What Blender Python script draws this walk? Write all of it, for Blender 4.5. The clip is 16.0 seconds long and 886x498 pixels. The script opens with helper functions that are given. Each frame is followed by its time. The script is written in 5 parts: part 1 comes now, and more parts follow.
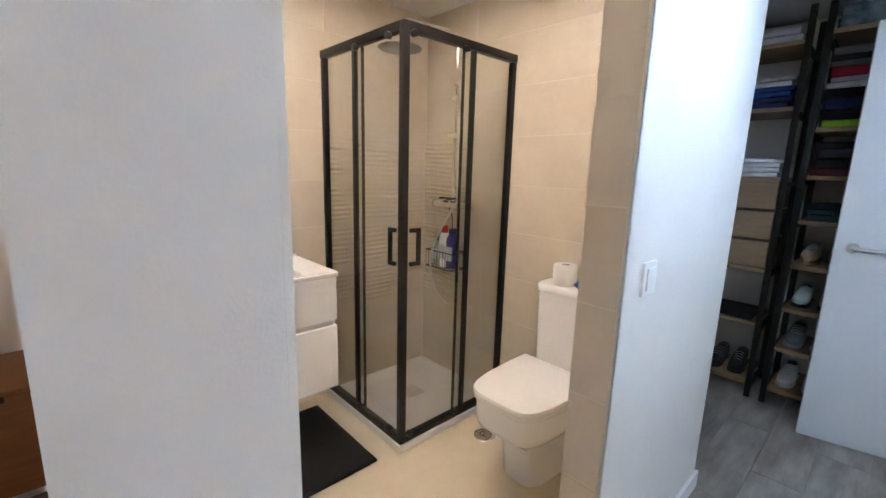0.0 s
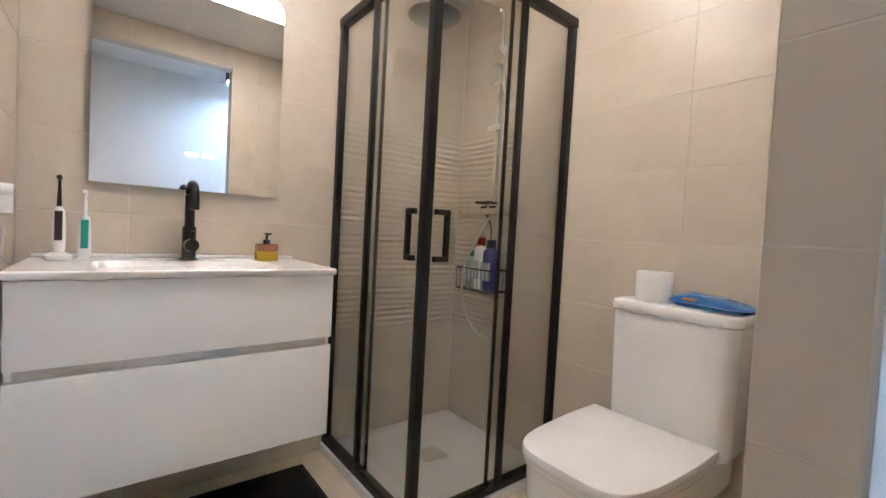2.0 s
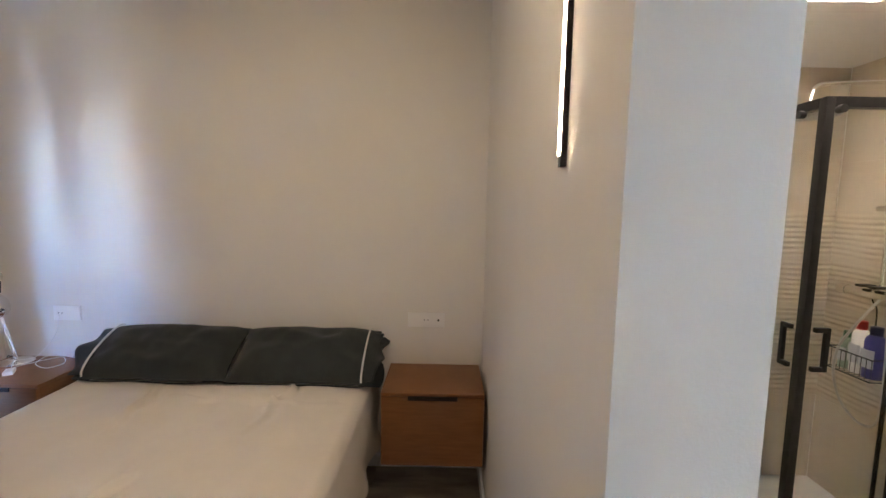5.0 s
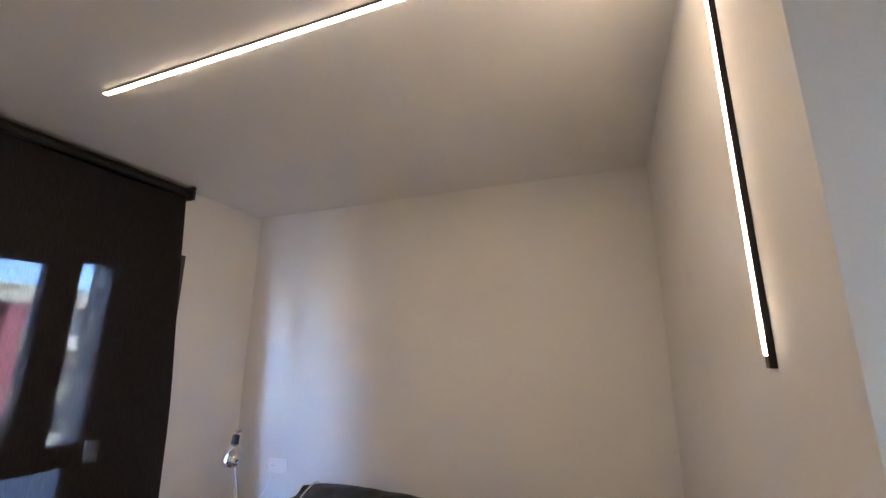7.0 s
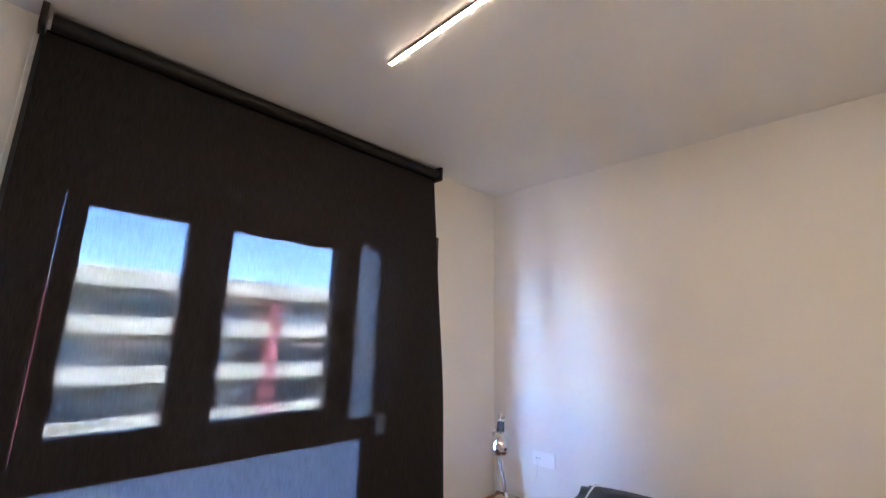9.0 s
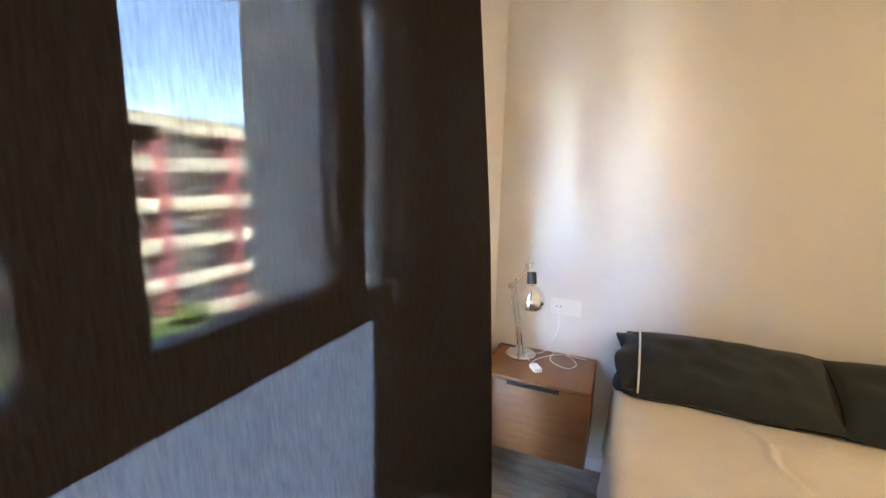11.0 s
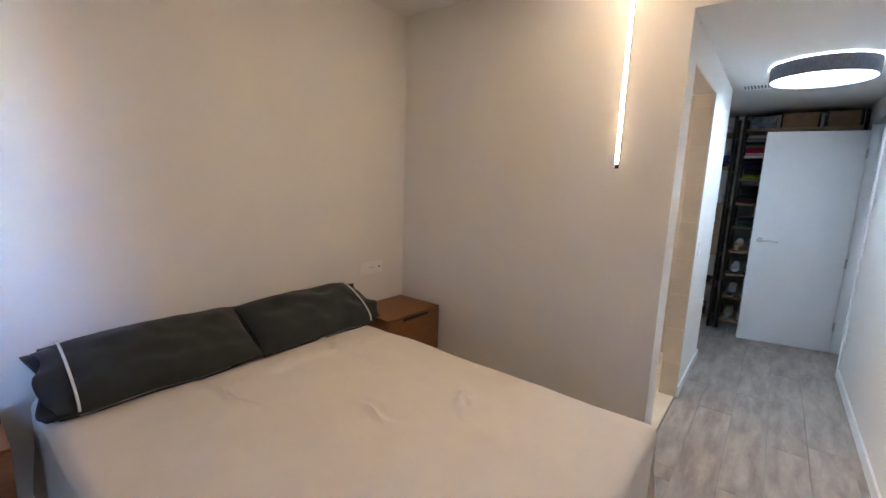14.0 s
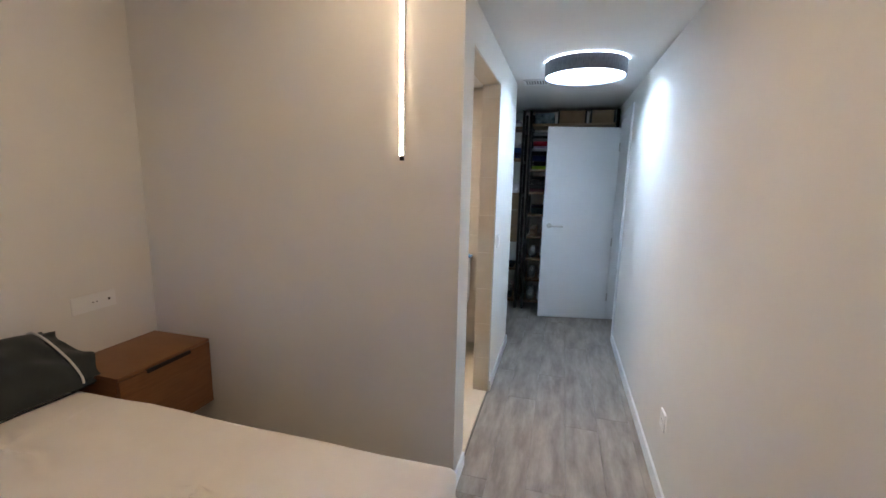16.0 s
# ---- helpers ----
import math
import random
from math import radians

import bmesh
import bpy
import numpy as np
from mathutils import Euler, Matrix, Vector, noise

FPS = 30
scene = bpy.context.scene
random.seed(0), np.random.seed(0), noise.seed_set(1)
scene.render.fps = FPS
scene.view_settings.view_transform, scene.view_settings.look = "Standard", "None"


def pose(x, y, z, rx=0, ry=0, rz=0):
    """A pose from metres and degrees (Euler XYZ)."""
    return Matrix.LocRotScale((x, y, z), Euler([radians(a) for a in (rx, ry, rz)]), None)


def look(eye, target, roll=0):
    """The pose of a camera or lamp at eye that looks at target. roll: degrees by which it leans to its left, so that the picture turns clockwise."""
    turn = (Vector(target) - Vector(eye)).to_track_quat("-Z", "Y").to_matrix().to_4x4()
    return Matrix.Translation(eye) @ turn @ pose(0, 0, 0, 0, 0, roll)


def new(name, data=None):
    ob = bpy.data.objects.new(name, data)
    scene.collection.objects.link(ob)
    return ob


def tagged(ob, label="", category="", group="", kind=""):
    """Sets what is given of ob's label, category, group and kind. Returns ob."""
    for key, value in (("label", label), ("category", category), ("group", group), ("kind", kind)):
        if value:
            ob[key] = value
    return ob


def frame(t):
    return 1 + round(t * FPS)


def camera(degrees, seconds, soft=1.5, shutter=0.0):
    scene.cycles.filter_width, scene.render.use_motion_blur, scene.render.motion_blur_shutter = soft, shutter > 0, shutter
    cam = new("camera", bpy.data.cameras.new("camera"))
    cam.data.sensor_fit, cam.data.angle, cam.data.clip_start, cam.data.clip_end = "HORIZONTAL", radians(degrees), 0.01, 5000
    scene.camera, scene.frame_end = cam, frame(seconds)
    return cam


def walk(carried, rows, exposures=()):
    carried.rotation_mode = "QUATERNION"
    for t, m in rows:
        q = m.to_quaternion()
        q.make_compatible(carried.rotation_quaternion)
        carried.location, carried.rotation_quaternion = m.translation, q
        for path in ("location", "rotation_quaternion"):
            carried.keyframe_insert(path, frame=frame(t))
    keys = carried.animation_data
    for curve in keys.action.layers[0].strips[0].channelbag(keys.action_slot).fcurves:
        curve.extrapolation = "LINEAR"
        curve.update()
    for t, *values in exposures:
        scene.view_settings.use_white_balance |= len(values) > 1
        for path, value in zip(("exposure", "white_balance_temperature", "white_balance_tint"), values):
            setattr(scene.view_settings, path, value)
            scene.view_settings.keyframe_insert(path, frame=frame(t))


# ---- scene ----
cam = camera(93.0, 16.0)
PATH = [
    (0, (2.191, 0.015, 1.341), (0.757, 1.357, 0.965), 1.6),
    (0.5, (2.03, 0.191, 1.156), (0.531, 1.49, 0.894), 1.9),
    (1, (1.894, 0.307, 1.042), (0.344, 1.562, 0.886), 2.2),
    (1.5, (1.818, 0.381, 1.001), (0.242, 1.61, 0.932), 2.6),
    (2, (1.832, 0.346, 1.001), (0.262, 1.584, 0.932), 3.1),
    (2.5, (1.924, 0.264, 1.033), (0.372, 1.522, 0.936), 3.4),
    (3, (2.052, 0.131, 1.123), (0.495, 1.378, 0.97), 3.5),
    (3.5, (2.185, -0.042, 1.264), (0.578, 1.127, 1.039), 3.6),
    (4, (2.305, -0.194, 1.384), (0.53, 0.688, 1.117), 3.1),
    (4.5, (2.298, -0.247, 1.471), (0.368, 0.203, 1.204), 1.9),
    (5, (2.304, -0.235, 1.502), (0.314, -0.243, 1.301), 1.1),
    (5.2, (2.315, -0.235, 1.506), (0.326, -0.393, 1.354), 0.9),
    (7.3, (2.392, -0.28, 1.615), (0.637, -1.078, 2.15), 0.6),
    (7.5, (2.387, -0.293, 1.613), (0.678, -1.159, 2.189), 0.8),
    (8, (2.406, -0.418, 1.601), (0.805, -1.458, 2.197), 0.3),
    (8.5, (2.386, -0.632, 1.601), (0.938, -1.904, 2.134), 0.5),
    (8.7, (2.375, -0.713, 1.585), (0.994, -2.074, 2.075), 0.6),
    (10.8, (2.208, -2.08, 1.521), (0.473, -3.02, 1.202), 1.9),
    (11, (2.166, -2.113, 1.522), (0.355, -2.889, 1.175), 1.4),
    (11.5, (2.046, -2.17, 1.518), (0.107, -2.466, 1.127), 1.6),
    (12, (2.003, -2.232, 1.513), (0.059, -1.979, 1.117), 2.1),
    (12.5, (2.047, -2.266, 1.522), (0.225, -1.546, 1.119), 2.3),
    (13, (2.106, -2.292, 1.518), (0.474, -1.198, 1.142), 2.7),
    (13.5, (2.145, -2.284, 1.491), (0.72, -0.924, 1.149), 2.6),
    (14, (2.172, -2.288, 1.495), (0.954, -0.736, 1.168), 2.0),
    (14.5, (2.174, -2.255, 1.515), (1.163, -0.563, 1.177), 1.6),
    (15, (2.179, -2.191, 1.516), (1.358, -0.401, 1.171), 1.3),
    (15.5, (2.171, -2.031, 1.516), (1.519, -0.173, 1.167), 1.2),
    (16, (2.192, -1.791, 1.517), (1.664, 0.107, 1.175), 1.2),
]
walk(cam, [(t, look(eye, target, roll)) for t, eye, target, roll in PATH],
     [(0.0, 7.32, 6200, 17), (0.5, 7.14, 6700, 19), (1.5, 7.22, 6200, 18), (2.0, 7.17, 5700, 16), (2.5, 7.22, 5650, 13), (3.0, 7.14, 6450, 18),
      (3.6, 7.12, 6200, 14), (4.0, 7.38, 6500, 15), (4.5, 7.32, 7100, 15), (5.0, 7.25, 6350, 14), (7.3, 7.05, 6100, 17), (8.0, 7.2, 6050, 18),
      (8.7, 7.47, 5800, 18), (10.8, 7.77, 8200, 12), (12.0, 7.87, 8300, 10), (12.5, 7.83, 6800, 13), (13.5, 7.44, 6300, 16), (14.3, 7.24, 6450, 18),
      (16.0, 7.12, 6250, 16)])

# ---------- world, sun, exposure ----------
world = bpy.data.worlds.new("world")
scene.world = world
world.use_nodes = True
wn = world.node_tree
sky = wn.nodes.new("ShaderNodeTexSky")
sky.sky_type = "NISHITA"
sky.sun_disc = False
sky.air_density, sky.dust_density, sky.ozone_density = 0.75, 0.0, 5.0
sky.sun_elevation = radians(52)
sky.sun_rotation = radians(25)
wn.links.new(sky.outputs[0], wn.nodes["Background"].inputs[0])
wn.nodes["Background"].inputs[1].default_value = 0.13
sun = new("sun", bpy.data.lights.new("sun", "SUN"))
sun.data.energy, sun.data.angle, sun.data.color = 4.0, radians(0.5), (1.0, 0.95, 0.87)
sun.matrix_world = look((12, 26, 40), (0, 0, 0))

# ---------- materials ----------
def mat(name, color, rough=0.5, metal=0.0, spec=0.5):
    m = bpy.data.materials.new(name)
    m.use_nodes = True
    b = m.node_tree.nodes["Principled BSDF"]
    b.inputs["Base Color"].default_value = (*color, 1)
    b.inputs["Roughness"].default_value = rough
    b.inputs["Metallic"].default_value = metal
    b.inputs["Specular IOR Level"].default_value = spec
    return m


def varied(name, c1, c2, rough=0.5, scale=6.0, stretch=(1, 1, 1), bump=0.0, bump_scale=60.0, metal=0.0, per_object=0.0, spec=0.5, rough_var=0.0, sheen=0.0):
    """Two colours mixed by noise, with fine relief and, if wanted, a change of tone from piece to piece."""
    m = mat(name, c1, rough, metal, spec)
    nt = m.node_tree
    b = nt.nodes["Principled BSDF"]
    co = nt.nodes.new("ShaderNodeTexCoord")
    mp = nt.nodes.new("ShaderNodeMapping")
    mp.inputs["Scale"].default_value = stretch
    vec = co.outputs["Object"]
    info = nt.nodes.new("ShaderNodeObjectInfo")
    if per_object:
        add = nt.nodes.new("ShaderNodeVectorMath")
        mul = nt.nodes.new("ShaderNodeMath")
        mul.operation = "MULTIPLY"
        mul.inputs[1].default_value = 37.0
        nt.links.new(info.outputs["Random"], mul.inputs[0])
        nt.links.new(vec, add.inputs[0])
        nt.links.new(mul.outputs[0], add.inputs[1])
        vec = add.outputs[0]
    nt.links.new(vec, mp.inputs[0])
    n1 = nt.nodes.new("ShaderNodeTexNoise")
    n1.inputs["Scale"].default_value = scale
    n1.inputs["Detail"].default_value = 6
    n1.inputs["Roughness"].default_value = 0.6
    nt.links.new(mp.outputs[0], n1.inputs["Vector"])
    ramp = nt.nodes.new("ShaderNodeMapRange")
    ramp.inputs[1].default_value, ramp.inputs[2].default_value = 0.32, 0.68
    nt.links.new(n1.outputs["Fac"], ramp.inputs[0])
    mix = nt.nodes.new("ShaderNodeMix")
    mix.data_type = "RGBA"
    mix.inputs["A"].default_value, mix.inputs["B"].default_value = (*c1, 1), (*c2, 1)
    nt.links.new(ramp.outputs[0], mix.inputs["Factor"])
    out = mix.outputs["Result"]
    if per_object:
        hsv = nt.nodes.new("ShaderNodeHueSaturation")
        mr = nt.nodes.new("ShaderNodeMapRange")
        mr.inputs[3].default_value, mr.inputs[4].default_value = 1 - per_object, 1 + per_object
        nt.links.new(info.outputs["Random"], mr.inputs[0])
        nt.links.new(mr.outputs[0], hsv.inputs["Value"])
        nt.links.new(out, hsv.inputs["Color"])
        out = hsv.outputs[0]
    nt.links.new(out, b.inputs["Base Color"])
    if rough_var:
        rr = nt.nodes.new("ShaderNodeMapRange")
        rr.inputs[3].default_value, rr.inputs[4].default_value = rough - rough_var, rough + rough_var
        nt.links.new(n1.outputs["Fac"], rr.inputs[0])
        nt.links.new(rr.outputs[0], b.inputs["Roughness"])
    if bump:
        n2 = nt.nodes.new("ShaderNodeTexNoise")
        n2.inputs["Scale"].default_value = bump_scale
        n2.inputs["Detail"].default_value = 4
        nt.links.new(mp.outputs[0], n2.inputs["Vector"])
        bp = nt.nodes.new("ShaderNodeBump")
        bp.inputs["Strength"].default_value = bump
        bp.inputs["Distance"].default_value = 0.004
        nt.links.new(n2.outputs["Fac"], bp.inputs["Height"])
        nt.links.new(bp.outputs[0], b.inputs["Normal"])
    if sheen:
        b.inputs["Sheen Weight"].default_value = sheen
    return m


def glow(name, color, strength):
    m = mat(name, (0.9, 0.9, 0.9), 0.4)
    b = m.node_tree.nodes["Principled BSDF"]
    b.inputs["Emission Color"].default_value = (*color, 1)
    b.inputs["Emission Strength"].default_value = strength
    return m


def glass(name, tint, gloss=0.08):
    """Thin clear pane: straight through, with a little mirror by the viewing angle."""
    m = bpy.data.materials.new(name)
    m.use_nodes = True
    nt = m.node_tree
    nt.nodes.remove(nt.nodes["Principled BSDF"])
    tr = nt.nodes.new("ShaderNodeBsdfTransparent")
    tr.inputs[0].default_value = (*tint, 1)
    gl = nt.nodes.new("ShaderNodeBsdfGlossy")
    gl.inputs["Roughness"].default_value = 0.02
    lw = nt.nodes.new("ShaderNodeLayerWeight")
    lw.inputs[0].default_value = 0.5
    pw = nt.nodes.new("ShaderNodeMath")
    pw.operation = "POWER"
    pw.inputs[1].default_value = 4.0
    fr = nt.nodes.new("ShaderNodeMath")
    fr.operation = "MULTIPLY_ADD"
    fr.inputs[1].default_value, fr.inputs[2].default_value = 0.6, 0.025
    nt.links.new(lw.outputs["Facing"], pw.inputs[0])
    nt.links.new(pw.outputs[0], fr.inputs[0])
    mx = nt.nodes.new("ShaderNodeMixShader")
    nt.links.new(fr.outputs[0], mx.inputs[0])
    nt.links.new(tr.outputs[0], mx.inputs[1])
    nt.links.new(gl.outputs[0], mx.inputs[2])
    nt.links.new(mx.outputs[0], nt.nodes["Material Output"].inputs[0])
    return m


def screen_cloth(name, color, openness):
    """Woven sunscreen cloth: dark threads, and small holes that let part of the light straight through."""
    m = bpy.data.materials.new(name)
    m.use_nodes = True
    nt = m.node_tree
    nt.nodes.remove(nt.nodes["Principled BSDF"])
    df = nt.nodes.new("ShaderNodeBsdfDiffuse")
    tr = nt.nodes.new("ShaderNodeBsdfTransparent")
    co = nt.nodes.new("ShaderNodeTexCoord")
    mp = nt.nodes.new("ShaderNodeMapping")
    mp.inputs["Scale"].default_value = (1, 1, 0.07)
    nz = nt.nodes.new("ShaderNodeTexNoise")
    nz.inputs["Scale"].default_value = 240
    nz.inputs["Detail"].default_value = 3
    nt.links.new(co.outputs["Object"], mp.inputs[0])
    nt.links.new(mp.outputs[0], nz.inputs["Vector"])
    for node, a, b in ((df, [c * 0.8 for c in color], [c * 1.2 for c in color]), (tr, [openness * c * 0.74 for c in (0.95, 0.98, 1.0)], [openness * c * 1.26 for c in (0.95, 0.98, 1.0)])):
        mr = nt.nodes.new("ShaderNodeMapRange")
        mr.inputs[1].default_value, mr.inputs[2].default_value = 0.3, 0.7
        mx = nt.nodes.new("ShaderNodeMix")
        mx.data_type = "RGBA"
        mx.inputs["A"].default_value, mx.inputs["B"].default_value = (*a, 1), (*b, 1)
        nt.links.new(nz.outputs["Fac"], mr.inputs[0])
        nt.links.new(mr.outputs[0], mx.inputs["Factor"])
        nt.links.new(mx.outputs["Result"], node.inputs[0])
    ad = nt.nodes.new("ShaderNodeAddShader")
    nt.links.new(df.outputs[0], ad.inputs[0])
    nt.links.new(tr.outputs[0], ad.inputs[1])
    nt.links.new(ad.outputs[0], nt.nodes["Material Output"].inputs[0])
    return m


PAINT = varied("wall_paint", (0.80, 0.785, 0.75), (0.83, 0.815, 0.78), 0.75, 2.0, bump=0.12, bump_scale=220, spec=0.3)
CEIL = varied("ceiling_paint", (0.79, 0.78, 0.76), (0.82, 0.81, 0.79), 0.85, 2.0, bump=0.08, bump_scale=200, spec=0.2)
TRIM = varied("white_trim", (0.84, 0.85, 0.86), (0.87, 0.88, 0.89), 0.4, 3.0, bump=0.03)
LACQUER = varied("white_lacquer", (0.86, 0.86, 0.855), (0.88, 0.88, 0.875), 0.25, 3.0)
LAMINATE = varied("grey_oak_laminate", (0.215, 0.184, 0.154), (0.43, 0.38, 0.33), 0.36, 3.6, (4.2, 0.9, 1), bump=0.12, bump_scale=40, per_object=0.07, rough_var=0.08)
JOINT = mat("dark_joint", (0.16, 0.145, 0.13), 0.8)
TILE = varied("beige_tile", (0.56, 0.485, 0.385), (0.635, 0.56, 0.455), 0.34, 3.5, bump=0.05, bump_scale=30, per_object=0.02, rough_var=0.06)
GROUT = varied("grout", (0.62, 0.56, 0.47), (0.69, 0.63, 0.54), 0.8, 9)
BATHFLOOR = varied("beige_floor_tile", (0.69, 0.60, 0.455), (0.76, 0.67, 0.52), 0.32, 4, bump=0.05, bump_scale=40, rough_var=0.06)
BLACK = varied("black_powder_coat", (0.008, 0.0075, 0.007), (0.013, 0.012, 0.0115), 0.42, 30, spec=0.3)
BLACKSATIN = mat("black_satin", (0.012, 0.011, 0.012), 0.28)
CHROME = mat("chrome", (0.86, 0.85, 0.83), 0.07, 1.0)
STEEL = varied("brushed_steel", (0.55, 0.54, 0.52), (0.66, 0.65, 0.63), 0.28, 40, (1, 1, 8), metal=1.0)
CERAMIC = mat("white_ceramic", (0.87, 0.865, 0.855), 0.08)
GLASS = glass("shower_glass", (0.97, 0.975, 0.97))
PANE = glass("window_glass", (0.80, 0.84, 0.86))
MIRROR = mat("mirror_silver", (0.90, 0.91, 0.90), 0.005, 1.0)
WOOD = varied("walnut_veneer", (0.195, 0.080, 0.027), (0.25, 0.108, 0.040), 0.42, 7, (0.7, 1.0, 9.0), bump=0.08, bump_scale=60)
DARKMETAL = mat("dark_bronze_strip", (0.03, 0.022, 0.018), 0.4, 0.6)
SHEET = varied("cream_cotton", (0.79, 0.745, 0.675), (0.84, 0.795, 0.725), 0.85, 5, bump=0.25, bump_scale=420, sheen=0.2)
PILLOW = varied("dark_green_grey_cotton", (0.019, 0.026, 0.029), (0.029, 0.037, 0.040), 0.9, 12, bump=0.3, bump_scale=300, sheen=0.15)
PIPING = mat("white_piping", (0.7, 0.7, 0.68), 0.8)
CLOTH = screen_cloth("brown_black_screen_cloth", (0.027, 0.0245, 0.0255), 0.0125)
ALU = varied("anthracite_aluminium", (0.045, 0.047, 0.052), (0.055, 0.057, 0.062), 0.45, 20)
LED_WARM = glow("warm_led_diffuser", (1.0, 0.75, 0.48), 0.60)
LED_COOL = glow("cool_lamp_diffuser", (0.58, 0.79, 1.0), 0.20)
LED_BATH = glow("bath_panel_diffuser", (1.0, 0.86, 0.68), 0.26)
DRUM = varied("grey_fabric_drum", (0.12, 0.13, 0.155), (0.19, 0.205, 0.235), 0.85, 120, (1, 1, 0.3), bump=0.3, bump_scale=300)
MAT = varied("black_mat", (0.006, 0.006, 0.007), (0.013, 0.013, 0.014), 0.95, 60, bump=0.8, bump_scale=260)
BRICK = varied("grey_brick", (0.30, 0.30, 0.32), (0.42, 0.42, 0.44), 0.85, 6, bump=0.3, bump_scale=60, per_object=0.12)
FACADE = varied("beige_concrete", (0.48, 0.43, 0.34), (0.60, 0.55, 0.45), 0.85, 0.8, bump=0.2, bump_scale=10)
RED = varied("maroon_render", (0.30, 0.085, 0.10), (0.38, 0.12, 0.135), 0.8, 0.8)
PLASTIC = mat("white_plastic", (0.88, 0.88, 0.87), 0.32)

# ---------- mesh helpers ----------
def add_box(bm, x0, x1, y0, y1, z0, z1, bevel=0.0, seg=2, flat=True):
    """A box, bevelled if wanted; its faces stay flat-shaded unless flat is off."""
    layer = bm.faces.layers.int.get("flat") or bm.faces.layers.int.new("flat")
    before = set(bm.faces)
    r = bmesh.ops.create_cube(bm, size=1.0, matrix=Matrix.Translation(((x0 + x1) / 2, (y0 + y1) / 2, (z0 + z1) / 2)) @ Matrix.Diagonal((x1 - x0, y1 - y0, z1 - z0, 1)))
    if bevel:
        es = list({e for v in r["verts"] for e in v.link_edges})
        bmesh.ops.bevel(bm, geom=es, offset=bevel, segments=seg, profile=0.7, affect="EDGES")
    if flat:
        for f in bm.faces:
            if f not in before:
                f[layer] = 1


def add_cyl(bm, p, q, r, r2=None, seg=20):
    p, q = Vector(p), Vector(q)
    d = q - p
    m = Matrix.Translation((p + q) / 2) @ d.to_track_quat("Z", "Y").to_matrix().to_4x4()
    bmesh.ops.create_cone(bm, cap_ends=True, segments=seg, radius1=r, radius2=r if r2 is None else r2, depth=d.length, matrix=m)


def add_ball(bm, c, r, sx=1, sy=1, sz=1, u=20, v=12):
    bmesh.ops.create_uvsphere(bm, u_segments=u, v_segments=v, radius=r, matrix=Matrix.Translation(c) @ Matrix.Diagonal((sx, sy, sz, 1)))


def smooth_path(pts, n=8):
    pts = [Vector(p) for p in pts]
    out = []
    for i in range(len(pts) - 1):
        a, b, c, d = pts[max(i - 1, 0)], pts[i], pts[i + 1], pts[min(i + 2, len(pts) - 1)]
        for k in range(n):
            t = k / n
            out.append(0.5 * ((2 * b) + (c - a) * t + (2 * a - 5 * b + 4 * c - d) * t * t + (3 * b - a - 3 * c + d) * t ** 3))
    return out + [pts[-1]]


def add_tube(bm, pts, r, seg=10):
    pts = [Vector(p) for p in pts]
    rings = []
    for i, p in enumerate(pts):
        d = (pts[min(i + 1, len(pts) - 1)] - pts[max(i - 1, 0)]).normalized()
        up = Vector((0, 0, 1)) if abs(d.z) < 0.95 else Vector((1, 0, 0))
        s = d.cross(up).normalized()
        u = s.cross(d)
        rings.append([bm.verts.new(p + r * (math.cos(a) * s + math.sin(a) * u)) for a in [2 * math.pi * k / seg for k in range(seg)]])
    for a, b in zip(rings, rings[1:]):
        for k in range(seg):
            bm.faces.new((a[k], a[(k + 1) % seg], b[(k + 1) % seg], b[k]))
    bm.faces.new(rings[0][::-1])
    bm.faces.new(rings[-1])


def add_lathe(bm, c, profile, seg=28):
    """A turned shape round the upright through c, from (radius, height) pairs."""
    c = Vector(c)
    rings = [[bm.verts.new(c + Vector((r * math.cos(a), r * math.sin(a), z))) for a in [2 * math.pi * k / seg for k in range(seg)]] for r, z in profile]
    for a, b in zip(rings, rings[1:]):
        for k in range(seg):
            bm.faces.new((a[k], a[(k + 1) % seg], b[(k + 1) % seg], b[k]))
    closed = profile[0] == profile[-1]
    if profile[0][0] > 1e-4 and not closed:
        bm.faces.new(rings[0][::-1])
    if profile[-1][0] > 1e-4 and not closed:
        bm.faces.new(rings[-1])


def add_loft(bm, rings, cap=True):
    vs = [[bm.verts.new(p) for p in ring] for ring in rings]
    n = len(vs[0])
    for a, b in zip(vs, vs[1:]):
        for k in range(n):
            bm.faces.new((a[k], a[(k + 1) % n], b[(k + 1) % n], b[k]))
    if cap:
        bm.faces.new(vs[0][::-1])
        bm.faces.new(vs[-1])


def mesh_of(bm, name, material, smooth=False):
    bmesh.ops.recalc_face_normals(bm, faces=bm.faces[:])
    layer = bm.faces.layers.int.get("flat")
    for f in bm.faces:
        f.smooth = smooth and not (layer is not None and f[layer])
    if layer is not None:
        bm.faces.layers.int.remove(layer)
    me = bpy.data.meshes.new(name)
    bm.to_mesh(me)
    bm.free()
    me.materials.append(material)
    if smooth:
        me.set_sharp_from_angle(angle=radians(40))
    return me


def part(name, bm, material, parent, label="", smooth=True):
    ob = new(name, mesh_of(bm, name, material, smooth))
    ob.parent = parent
    if parent is not None:
        ob.matrix_parent_inverse = Matrix.Translation(-parent.matrix_world.translation) if parent.parent is None else Matrix()
    if label:
        tagged(ob, label)
    return ob


def thing(name, label, category, at=(0, 0, 0), group=""):
    """An Empty at the thing's base; its parts are modelled in world places."""
    ob = new(name)
    ob.empty_display_size = 0.1
    ob.location = at
    ob.matrix_world = Matrix.Translation(at)
    return tagged(ob, label, category, group)


